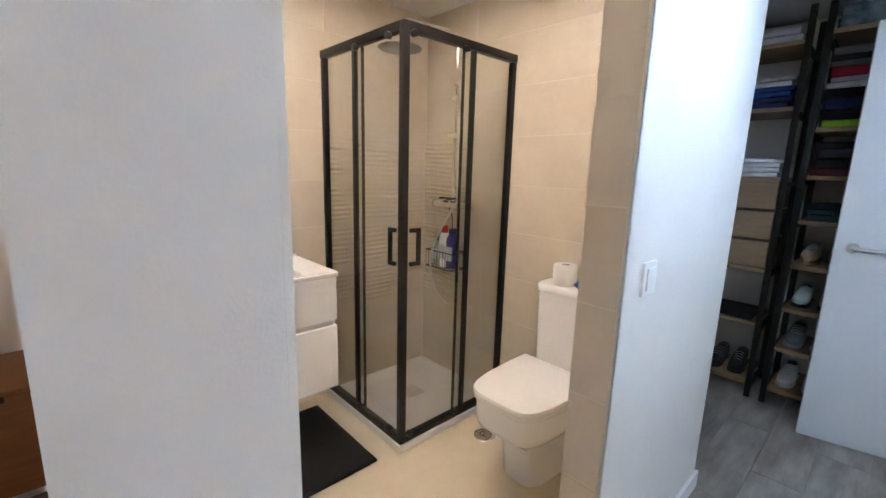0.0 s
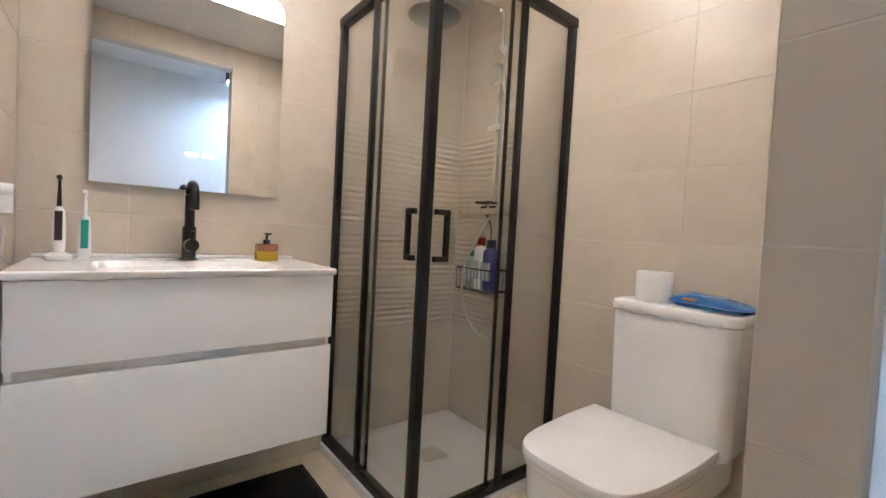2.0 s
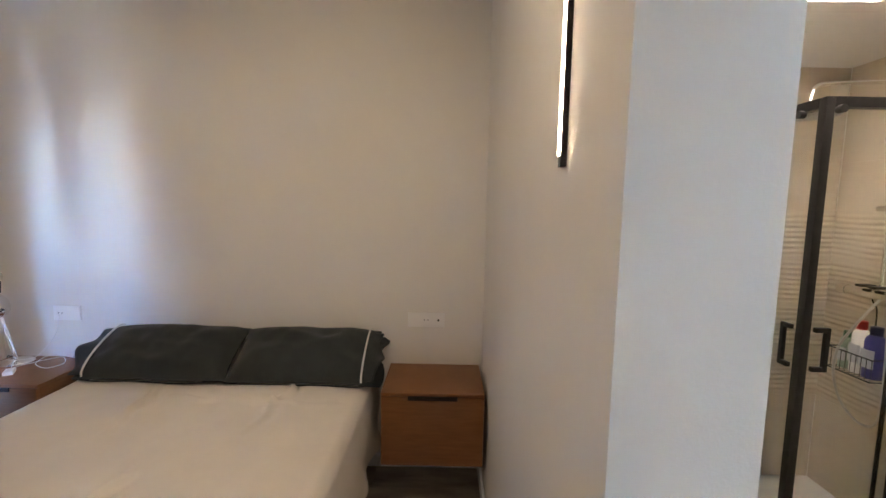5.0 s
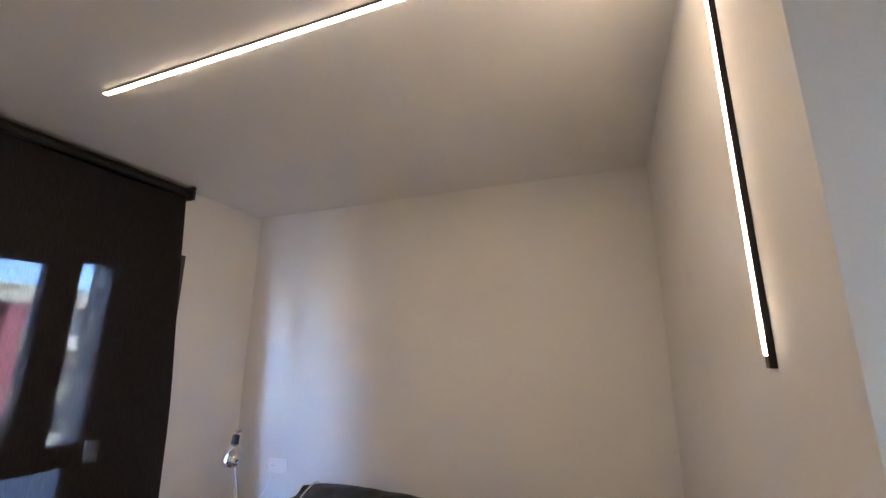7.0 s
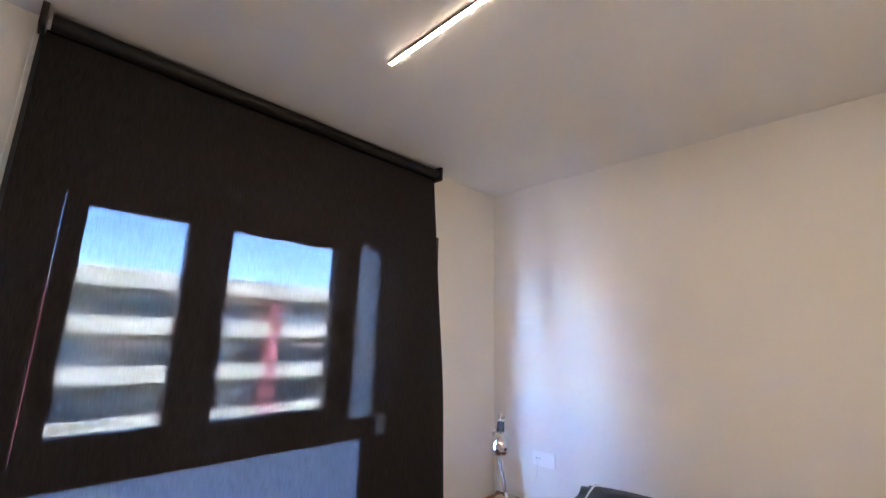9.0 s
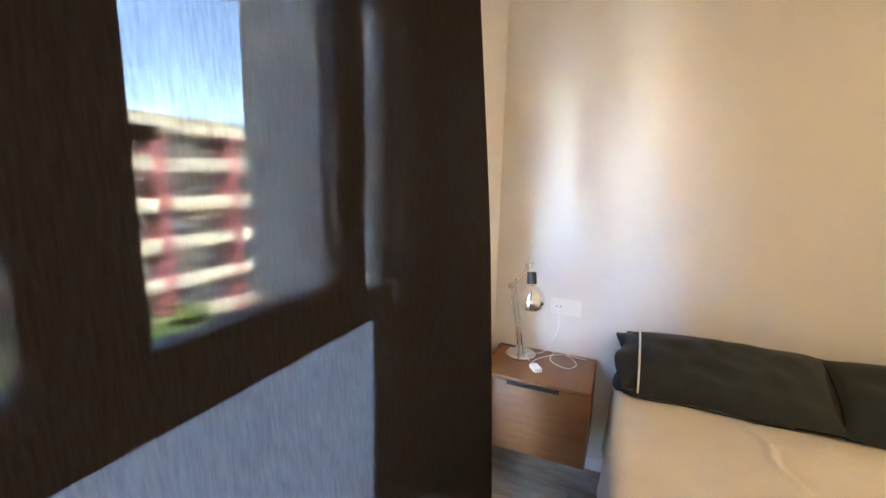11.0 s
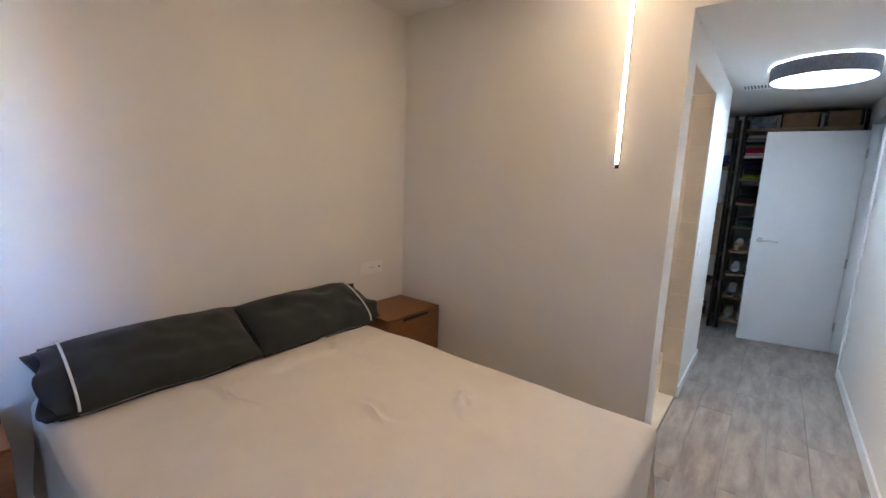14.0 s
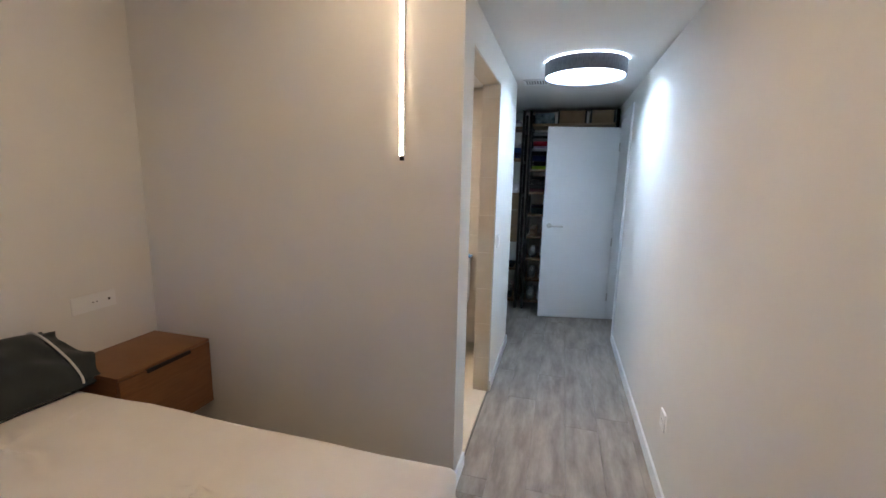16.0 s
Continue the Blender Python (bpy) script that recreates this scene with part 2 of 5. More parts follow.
def single(name, bm, material, label, category, group="", kind="", smooth=True):
    return tagged(new(name, mesh_of(bm, name, material, smooth)), label, category, group, kind)


def box_part(name, dims, material, parent, label="", bevel=0.003):
    bm = bmesh.new()
    add_box(bm, *dims, bevel=bevel)
    return part(name, bm, material, parent, label)


def structure(name, boxes, material, label, category="wall", bevel=0.0):
    bm = bmesh.new()
    for d in boxes:
        add_box(bm, *d, bevel=bevel)
    return single(name, bm, material, label, category, kind="structure", smooth=False)


# ---------- plan ----------
H = 2.59            # bedroom ceiling
HC = 2.29           # corridor and closet ceiling
HB = 2.25           # bathroom ceiling
XL = 1.771          # corridor face of the bathroom wall
XI = 1.669           # its bathroom face
XR = 2.74           # long right wall
YW = -2.72          # inner face of the window wall
YL = -0.012         # bedroom face of the wall with the light line
D0, D1, DZ = 0.194, 1.005, 2.105   # bathroom doorway
BX, BY0, BY1 = 0.05, 0.115, 1.84  # tiled faces in the bathroom

structure("wall_headboard", [(-0.20, 0, YW - 0.30, 1.95, 0, 2.8)], PAINT, "smooth off-white painted bedroom wall behind the bed")
structure("wall_led", [(0, XI, YL, 0.103, 0, 2.8)], PAINT, "off-white painted wall with a light line beside the bed")
structure("wall_corridor", [(XI, XL, YL, D0 - 0.0105, 0, 2.8), (XI, XL, D0 - 0.0105, D1, DZ, 2.8), (XI, XL, D1, 1.95, 0, 2.8)], PAINT, "white painted corridor wall with the bathroom doorway")
structure("wall_bath_north", [(0, XI, 1.852, 1.95, 0, 2.8)], PAINT, "wall between bathroom and closet")
structure("wall_right", [(XR, XR + 0.14, YW - 0.30, 2.33, 0, 2.8), (XR, XR + 0.14, 2.33, 3.02, 2.10, 2.8), (XR, XR + 0.14, 3.02, 3.72, 0, 2.8)], PAINT, "long white painted wall from bedroom to closet")
structure("wall_closet_back", [(0.75, XR, 3.55, 3.70, 0, 2.8)], PAINT, "white painted wall behind the closet shelves")
structure("wall_closet_side", [(0.75, 0.90, 1.95, 3.55, 0, 2.8)], PAINT, "white painted side wall of the closet")
structure("wall_landing", [(XR + 1.0, XR + 1.1, 1.9, 3.5, 0, 2.8), (XR + 0.14, XR + 1.0, 1.8, 1.9, 0, 2.8), (XR + 0.14, XR + 1.0, 3.45, 3.55, 0, 2.8), (XR + 0.14, XR + 1.0, 1.9, 3.45, 2.3, 2.8)], PAINT, "plain white walls of the room beyond the open door")
structure("wall_window", [(0, 0.58, YW - 0.25, YW, 0, 2.8), (0.58, 0.80, YW - 0.25, YW, 2.16, 2.8), (0.58, 0.80, YW - 0.25, YW, 0, 0.18), (2.40, XR, YW - 0.25, YW, 0, 2.8), (0.80, 2.40, YW - 0.25, YW, 2.16, 2.8), (0.80, 2.40, YW - 0.25, YW, 0, 0.18)], PAINT, "off-white painted wall round the window")
structure("ceiling_bedroom", [(0, XR, YW, YL, H, 2.8)], CEIL, "flat white painted bedroom ceiling", "ceiling")
structure("ceiling_corridor", [(XL, XR, YL, 1.95, HC, 2.8), (0.90, XR, 1.95, 3.55, HC, 2.8)], CEIL, "lowered white painted corridor ceiling", "ceiling")
structure("ceiling_bathroom", [(0, XI, 0.103, 1.852, HB, 2.8)], CEIL, "flat white painted bathroom ceiling", "ceiling")
# Unseen slab, added to keep the sun out of the rooms.
structure("sun_block_slab", [(-0.4, XR + 1.3, YW - 0.30, 3.9, 2.8, 3.05)], FACADE, "unseen concrete slab added over the flat to block the sun", "slab")
floor = structure("floor", [(-0.2, XR + 1.1, YW - 0.30, 3.75, -0.25, -0.012)], JOINT, "grey wood-look laminate floor of long planks", "floor")
structure("floor_bathroom", [(0, XI + 0.07, 0.103, 1.852, -0.012, 0.002)], BATHFLOOR, "smooth beige bathroom floor", "floor")
structure("floor_landing", [(XR, XR + 1.0, 1.9, 3.45, -0.012, 0.0)], LAMINATE, "grey laminate beyond the open door", "floor")
structure("baseboard_right", [(XR - 0.013, XR, YW, 2.27, 0, 0.075)], TRIM, "white painted baseboard", "baseboard", 0.002)
structure("baseboard_led", [(0, XL + 0.013, YL - 0.013, YL, 0, 0.075), (XL, XL + 0.013, YL, D0 - 0.006, 0, 0.075), (XL, XL + 0.013, D1 + 0.006, 1.963, 0, 0.075)], TRIM, "white painted baseboard round the wall's corner", "baseboard", 0.002)
structure("baseboard_headboard", [(0, 0.013, YW, YL - 0.014, 0, 0.075)], TRIM, "white painted baseboard behind the bed", "baseboard", 0.002)
structure("trim_doorway", [(XL - 0.002, XL + 0.004, D1 - 0.007, D1 + 0.002, 0.0, DZ)], STEEL, "thin metal edge strip of the doorway", "trim")
structure("trim_threshold", [(XI + 0.07, XL - 0.01, D0, D1, -0.012, 0.004)], BATHFLOOR, "beige doorway threshold", "threshold")

# ---------- bedroom ----------
def led_line(name, label, prof, diff):
    t = thing(name, label, "light line", (prof[0], prof[2], prof[4]))
    box_part("profile", prof, BLACK, t, "black aluminium profile", 0.001)
    box_part("diffuser", diff, LED_WARM, t, "glowing white diffuser", 0)
    return t


led_line("wall_light", "lit warm linear light in a black profile on the wall", (1.493, 1.511, YL - 0.012, YL, 1.580, H - 0.0), (1.494, 1.510, YL - 0.0131, YL - 0.012, 1.601, H - 0.012))
led_line("ceiling_light", "lit warm linear light in a black profile along the ceiling", (1.495, 1.513, -2.05, YL - 0.022, H - 0.009, H), (1.496, 1.512, -2.045, YL - 0.022, H - 0.0101, H - 0.009))

BED = (0.02, 1.92, -2.08, -0.60, 0.606)


def build_bed():
    x0, x1, y0, y1, zt = BED
    bed = thing("bed", "double bed with a mattress on a dark base against the wall", "bed", (x0, (y0 + y1) / 2, 0))
    box_part("base", (x0, x1 - 0.03, y0 + 0.03, y1 - 0.03, 0.12, 0.33), varied("dark_bed_fabric", (0.03, 0.028, 0.027), (0.05, 0.046, 0.044), 0.9, 80), bed, "dark fabric bed base", 0.01)
    box_part("mattress", (x0, x1 - 0.015, y0 + 0.015, y1 - 0.015, 0.332, zt - 0.015), SHEET, bed, "cream covered mattress", 0.04)
    for x in (0.1, x1 - 0.12):
        for y in (y0 + 0.1, y1 - 0.1):
            bm = bmesh.new()
            add_cyl(bm, (x, y, 0), (x, y, 0.119), 0.025)
            part("leg", bm, BLACKSATIN, bed)
    # sheet: top with rounded edges, draping down three sides
    bm = bmesh.new()
    nx, ny = 240, 240
    drop, rad = 0.42, 0.05
    grid = []
    wy, wx = y1 - y0, x1 - x0
    for i in range(nx + 1):
        row = []
        u = -0.02 + (wx + drop + 0.02) * i / nx
        for j in range(ny + 1):
            v = -drop + (wy + 2 * drop) * j / ny
            def fold(s, size):
                over = max(0.0, s - (size - rad))
                if over <= 0:
                    return s, 0.0
                a = min(over / rad, math.pi / 2)
                rest = max(0.0, over - rad * math.pi / 2)
                return size - rad + rad * math.sin(a), -(rad * (1 - math.cos(a)) + rest)
            px, dzx = fold(u, wx)
            if v < wy / 2:
                q, dzy = fold(wy - v, wy)
                py = wy - q
            else:
                py, dzy = fold(v, wy)
            z = zt + min(dzx, dzy)
            down = max(0.0, -min(dzx, dzy))
            n = noise.noise(Vector((u * 2.1, v * 2.1, 3.0))) * 0.010 + noise.noise(Vector((u * 7, v * 4, 9.0))) * 0.0022
            # short creases left by sitting, and long soft ones by the pillows
            for cx, cy, ang, ln in ((1.05, 0.806, -0.02, 0.085), (1.285, 1.05, -0.53, 0.080), (1.225, 1.135, 0.4, 0.045), (1.245, 1.085, -0.9, 0.06), (0.5, 0.5, 0.15, 0.16), (0.42, 1.1, -0.1, 0.2), (0.46, 0.95, 1.5, 0.3)):
                a = (u - cx) * math.cos(ang) + (v - cy) * math.sin(ang)
                b = -(u - cx) * math.sin(ang) + (v - cy) * math.cos(ang)
                b += 0.014 * math.sin(a * 26)
                n += 0.021 * math.exp(-(a / ln) ** 2 - (b / 0.015) ** 2) - 0.012 * math.exp(-(a / ln) ** 2 - ((b - 0.032) / 0.022) ** 2)
            wob = 0.018 * (down / drop) * math.sin(u * 17 + v * 13 + 2 * noise.noise(Vector((u * 3, v * 3, 0))))
            ox = wob + 0.012 * (down / drop) if dzx < dzy else 0.0
            oy = (wob + 0.012) * (1 if v > wy / 2 else -1) * (down / drop + 0.02) if dzy <= dzx and down > 0 else 0.0
            row.append(bm.verts.new((x0 + px + ox, y0 + py + oy, max(z, zt - drop) + (n if down < 0.02 else 0.0))))
        grid.append(row)
    for i in range(nx):
        for j in range(ny):
            bm.faces.new((grid[i][j], grid[i + 1][j], grid[i + 1][j + 1], grid[i][j + 1]))
    ob = single("bed_sheet", bm, SHEET, "cream cotton sheet with a few creases, draped over the bed", "sheet")
    so = ob.modifiers.new("thick", "SOLIDIFY")
    so.thickness, so.offset = 0.006, -1


build_bed()


def pillow(y0, y1, tilt, seed, flange_end):
    """A plump pillow with a flat flange and white piping at one end; it leans on the wall."""
    ln, dp, th = y1 - y0, 0.365, 0.18
    base = thing("pillow", "dark green-grey cotton pillow with white piping on the bed", "pillow", (0.2, (y0 + y1) / 2, 0.63), "pillows on the bed")
    m = Matrix.Translation((0.180, (y0 + y1) / 2, 0.714)) @ Matrix.Rotation(radians(tilt), 4, "Y")
    bm = bmesh.new()
    nu, nv = 36, 26
    for side in (1, -1):
        g = []
        for i in range(nu + 1):
            row = []
            for j in range(nv + 1):
                u, v = 2 * i / nu - 1, 2 * j / nv - 1
                f = (1 - abs(u) ** 2.6) ** 0.55 * (1 - abs(v) ** 2.4) ** 0.55
                pinch = (1 - 0.05 * (1 - abs(u) ** 2) * abs(v) ** 6) * (1 - 0.05 * abs(u) ** 4) * (1 + 0.05 * noise.noise(Vector((u * 1.7 + seed, 4.0, v))))
                pinch_u = 1 - 0.05 * (1 - abs(v) ** 2) * abs(u) ** 6
                w = noise.noise(Vector((u * 2.2 + seed, v * 2.2, side))) * 0.03 + 0.010 * noise.noise(Vector((u * 6 + seed, v * 3, side * 2)))
                p = Vector((v * dp / 2 * pinch, u * ln / 2 * pinch_u, side * (th / 2 * f + w * f) + 0.004 * side))
                row.append(bm.verts.new(m @ p))
            g.append(row)
        for i in range(nu):
            for j in range(nv):
                bm.faces.new((g[i][j], g[i + 1][j], g[i + 1][j + 1], g[i][j + 1]))
    bmesh.ops.remove_doubles(bm, verts=bm.verts[:], dist=0.001)
    part("cushion", bm, PILLOW, base)
    s = flange_end
    for up in (1, -1):
        bm = bmesh.new()
        g = []
        for i in range(9):
            row = []
            for j in range(25):
                a, v = i / 8, 2 * j / 24 - 1
                lift = up * (0.012 + 0.045 * a * (0.6 + 0.4 * math.sin(v * 3 + seed + up)))
                p = Vector((v * dp / 2 * (0.90 - 0.06 * a * (up > 0)) + 0.02 * a * up, s * (ln / 2 - 0.06 + (0.085 + 0.02 * math.sin(v * 4 + up)) * a), 0.012 * math.sin(v * 7 + seed) * a + 0.05 * (1 - a) * (1 - v * v) * up + lift))
                row.append(bm.verts.new(m @ p))
            g.append(row)
        for i in range(8):
            for j in range(24):
                bm.faces.new((g[i][j], g[i + 1][j], g[i + 1][j + 1], g[i][j + 1]))
        fl = part("flange", bm, PILLOW, base, "flat open hem of the pillowcase")
        so = fl.modifiers.new("thick", "SOLIDIFY")
        so.thickness = 0.004
    bm = bmesh.new()
    pts = []
    for j in range(25):
        v = 2 * j / 24 - 1
        u = 1 - 0.11 / ln
        f = (1 - abs(u) ** 2.6) ** 0.55 * (1 - min(abs(v), 0.999) ** 2.4) ** 0.55
        pts.append(m @ Vector((v * dp / 2 * 0.95, s * u * ln / 2, th / 2 * f + 0.016)))
    add_tube(bm, pts, 0.005, 6)
    part("piping", bm, PIPING, base, "white piping")


pillow(-2.05, -1.30, 30, 1.0, -1)
pillow(-1.31, -0.575, 31, 5.0, 1)


def nightstand(y0, group="nightstands by the bed"):
    w, d, z0, z1 = 0.497, 0.385, 0.25, 0.614
    t = thing("nightstand", "reddish-brown wooden wall-hung nightstand with one drawer beside the bed", "nightstand", (0, y0 + w / 2, z0), group)
    box_part("top", (0.0008, d - 0.004, y0, y0 + w, z1 - 0.015, z1), WOOD, t, "", 0.002)
    box_part("side_panel", (0.0008, d - 0.022, y0, y0 + 0.018, z0, z1 - 0.0155), WOOD, t)
    box_part("side_panel", (0.0008, d - 0.022, y0 + w - 0.018, y0 + w, z0, z1 - 0.0155), WOOD, t)
    box_part("bottom_panel", (0.0008, d - 0.022, y0 + 0.0185, y0 + w - 0.0185, z0, z0 + 0.018), WOOD, t)
    box_part("back_panel", (0.001, 0.010, y0 + 0.0185, y0 + w - 0.0185, z0 + 0.0185, z1 - 0.0155), WOOD, t)
    dr = box_part("drawer_front", (d - 0.0215, d - 0.001, y0 + 0.002, y0 + w - 0.002, z0 + 0.001, z1 - 0.018), WOOD, t)
    box_part("handle", (d - 0.012, d + 0.007, y0 + 0.13, y0 + w - 0.13, z1 - 0.032, z1 - 0.0155), DARKMETAL, dr, "dark bronze edge pull", 0.002)
    return t


nightstand(-0.527)
nightstand(-2.67)


def window():
    t = thing("window_1", "anthracite aluminium window with two casements over frosted panes", "window", (1.6, YW - 0.15, 0.18))
    tagged(t, kind="structure")
    y0, y1 = YW - 0.215, YW - 0.155
    x0, x1, z0, z1 = 0.80, 2.40, 0.18, 2.16
    bm = bmesh.new()
    for b in ((x0, x1, y0, y1, z1 - 0.10, z1), (x0, x1, y0, y1, z0, z0 + 0.07), (x0, 0.85, y0 - 0.02, y0 + 0.02, 1.125, z1 - 0.10), (x0, x0 + 0.055, y0, y1, z0 + 0.07, 1.0249), (x1 - 0.10, x1, y0, y1, z0 + 0.07, z1 - 0.10),
              (x0 + 0.055, x0 + 0.135, y0, y1, z0 + 0.07, 1.02), (x0 + 0.055, x1 - 0.10, y0, y1, 1.025, 1.125), (1.028, 1.083, y0, y1, 1.125, z1 - 0.10)):
        add_box(bm, *b, bevel=0.004)
    part("window_frame", bm, ALU, t)
    for a, b in ((1.085, 1.788), (1.796, 2.298)):
        bm = bmesh.new()
        s = 0.068
        for q in ((a, b, y0 + 0.01, y1 + 0.012, 2.058 - s + 0.03, 2.058), (a, b, y0 + 0.01, y1 + 0.012, 1.127, 1.127 + s), (a, a + s + 0.03, y0 + 0.01, y1 + 0.012, 1.127 + s, 2.028 - s + 0.06), (b - s, b, y0 + 0.01, y1 + 0.012, 1.127 + s, 2.028 - s + 0.06)):
            add_box(bm, *q, bevel=0.004)
        sash = part("sash", bm, ALU, t)
        hb = bmesh.new()
        hx = b - 0.03 if a < 1.5 else a + 0.03
        add_box(hb, hx - 0.014, hx + 0.014, y1 + 0.0125, y1 + 0.022, 1.52, 1.60, bevel=0.004)
        add_box(hb, hx - 0.062, hx + 0.012, y1 + 0.035, y1 + 0.052, 1.565, 1.59, bevel=0.006)
        add_cyl(hb, (hx, y1 + 0.02, 1.578), (hx, y1 + 0.04, 1.578), 0.009)
        part("handle", hb, BLACKSATIN, sash, "black window handle")
    hb = bmesh.new()
    add_box(hb, 1.042, 1.070, y1 + 0.0005, y1 + 0.010, 1.52, 1.60, bevel=0.004)
    add_box(hb, 1.004, 1.068, y1 + 0.023, y1 + 0.040, 1.565, 1.59, bevel=0.006)
    add_cyl(hb, (1.056, y1 + 0.008, 1.578), (1.056, y1 + 0.028, 1.578), 0.009)
    part("handle", hb, BLACKSATIN, t, "black window handle")
    for a, b, c, d, m in ((1.175, 1.725, 1.19, 2.03, PANE), (1.885, 2.236, 1.19, 2.03, PANE), (0.845, 1.03, 1.12, 2.07, PANE)):
        bm = bmesh.new()
        add_box(bm, a, b, YW - 0.192, YW - 0.186, c, d)
        ob = part("pane", bm, m, t, "clear glass pane", smooth=False)
        ob.visible_shadow = False
    bm = bmesh.new()
    add_box(bm, 0.93, 2.302, YW - 0.192, YW - 0.186, 0.245, 1.03)
    fm = glass("frosted_glass", (0.80, 0.90, 1.0))
    tl = fm.node_tree.nodes.new("ShaderNodeBsdfTranslucent")
    tl.inputs[0].default_value = (0.50, 0.56, 0.62, 1)
    fx = fm.node_tree.nodes.new("ShaderNodeMixShader")
    fx.inputs[0].default_value = 0.85
    before = fm.node_tree.nodes["Material Output"].inputs[0].links[0].from_socket
    fm.node_tree.links.new(before, fx.inputs[1])
    fm.node_tree.links.new(tl.outputs[0], fx.inputs[2])
    fm.node_tree.links.new(fx.outputs[0], fm.node_tree.nodes["Material Output"].inputs[0])
    ob = part("pane", bm, fm, t, "frosted lower pane", smooth=False)
    ob.visible_shadow = False
    # Added dark panel: keeps the pale wall from showing through the blind.
    box_part("wall_mask_panel", (0.705, 2.455, YW + 0.0005, YW + 0.012, 2.165, 2.53), ALU, t, "added dark panel hiding the pale wall above the window")
    # Unseen splay added so a streak of daylight reaches the headboard wall.
    bm = bmesh.new()
    add_loft(bm, [[(0.581, YW - 0.001, z), (0.80, YW - 0.135, z), (0.80, YW - 0.245, z), (0.581, YW - 0.245, z)] for z in (0.18, 2.16)])
    part("streak_splay", bm, ALU, t, "unseen dark slanting jamb added to shape the daylight streak", smooth=False)
    # Added unseen strips: the first trims the daylight streak, others darken behind the blind.
    for d in ((0.597, 0.622, YW + 0.0005, YW + 0.038, 0.02, 2.164), (2.401, 2.455, YW + 0.0005, YW + 0.018, 0.02, 2.164), (0.80, 2.40, YW + 0.0005, YW + 0.018, 0.02, 0.178)):
        box_part("hidden_strip", d, ALU, t, "unseen dark strip added round the window to block light")
    bm = bmesh.new()
    add_box(bm, x0 - 0.05, x1 + 0.05, YW - 0.29, YW - 0.22, z0 - 0.03, z0, bevel=0.004)
    part("window_sill", bm, FACADE, t)


window()


def roller_blind():
    xa, xb, y, zt, zb = 0.655, 2.44, -2.678, 2.530, 0.06
    lean = 0.172
    t = thing("roller_blind", "dark brown-black see-through roller blind pulled down over the window", "blind", (1.58, y, zb))
    bm = bmesh.new()
    nx, nz = 48, 60
    g = []
    for i in range(nx + 1):
        u = i / nx
        row = []
        for k in range(nz + 1):
            z = zb + (zt - zb) * k / nz
            h = (z - zb) / (zt - zb)
            edge = 0.012 * math.exp(-((z - 1.30) / 0.35) ** 2) * math.exp(-u / 0.06)
            bow = 0.010 * math.sin(math.pi * h) * math.sin(u * 5.0 + 0.6) + 0.004 * math.sin(u * 14)
            row.append(bm.verts.new((xa + (xb - xa) * u - edge, y + lean * (1 - h) + bow * (1 - h ** 6) + 0.015 * math.exp(-u / 0.05) * math.sin(math.pi * h), z)))
        g.append(row)
    for i in range(nx):
        for k in range(nz):
            bm.faces.new((g[i][k], g[i + 1][k], g[i + 1][k + 1], g[i][k + 1]))
    part("fabric", bm, CLOTH, t, "woven see-through screen cloth")
    bm = bmesh.new()
    add_cyl(bm, (xa + 0.01, y + 0.029, 2.545), (xb - 0.01, y + 0.029, 2.545), 0.028, seg=24)
    part("tube", bm, BLACK, t, "rolled-up cloth on the tube")
    box_part("bottom_bar", (xa + 0.004, xb - 0.004, y + lean - 0.008, y + lean + 0.008, zb - 0.022, zb), BLACK, t)
    for x in (xa - 0.012, xb + 0.002):
        box_part("bracket", (x, x + 0.018, y - 0.008, y + 0.064, 2.505, H), BLACKSATIN, t, "black end bracket", 0.004)
    bm = bmesh.new()
    add_tube(bm, [(xb + 0.028, y - 0.02, 2.53), (xb + 0.028, y - 0.012, 1.6), (xb + 0.028, y - 0.01, 0.95)], 0.0025, 6)
    add_tube(bm, [(xb + 0.028, y - 0.05, 2.53), (xb + 0.028, y - 0.05, 1.6), (xb + 0.028, y - 0.012, 0.95)], 0.0025, 6)
    part("chain", bm, PLASTIC, t, "pale bead chain")


roller_blind()

# ---------- corridor ----------
def drum_lamp():
    cx, cy, r, z0, z1 = 2.287, 1.332, 0.264, 2.187, 2.280
    t = thing("drum_lamp", "lit round ceiling lamp with a grey fabric drum", "ceiling lamp", (cx, cy, z1))
    bm = bmesh.new()
    add_lathe(bm, (cx, cy, 0), [(r, z0), (r, z1), (r - 0.006, z1), (r - 0.006, z0), (r, z0)], 64)
    part("shade", bm, DRUM, t, "dark grey fabric drum")
    bm = bmesh.new()
    add_cyl(bm, (cx, cy, z0 + 0.034), (cx, cy, z0 + 0.040), r - 0.007, seg=64)
    part("diffuser", bm, LED_COOL, t, "glowing white diffuser")
    # Emissive ring stands in for lamp light leaking from the top gap.
    bm = bmesh.new()
    add_lathe(bm, (cx, cy, 0), [(r - 0.02, z1 + 0.002), (r - 0.02, z1 + 0.007), (r - 0.05, z1 + 0.007), (r - 0.05, z1 + 0.002), (r - 0.02, z1 + 0.002)], 48)
    part("leak_glow", bm, glow("cool_leak_glow", (0.66, 0.83, 1.0), 0.16), t, "glowing ring standing in for light leaking above the drum")
    bm = bmesh.new()
    add_cyl(bm, (cx, cy, z0 + 0.045), (cx, cy, HC), 0.19, seg=40)
    part("body", bm, TRIM, t)


drum_lamp()


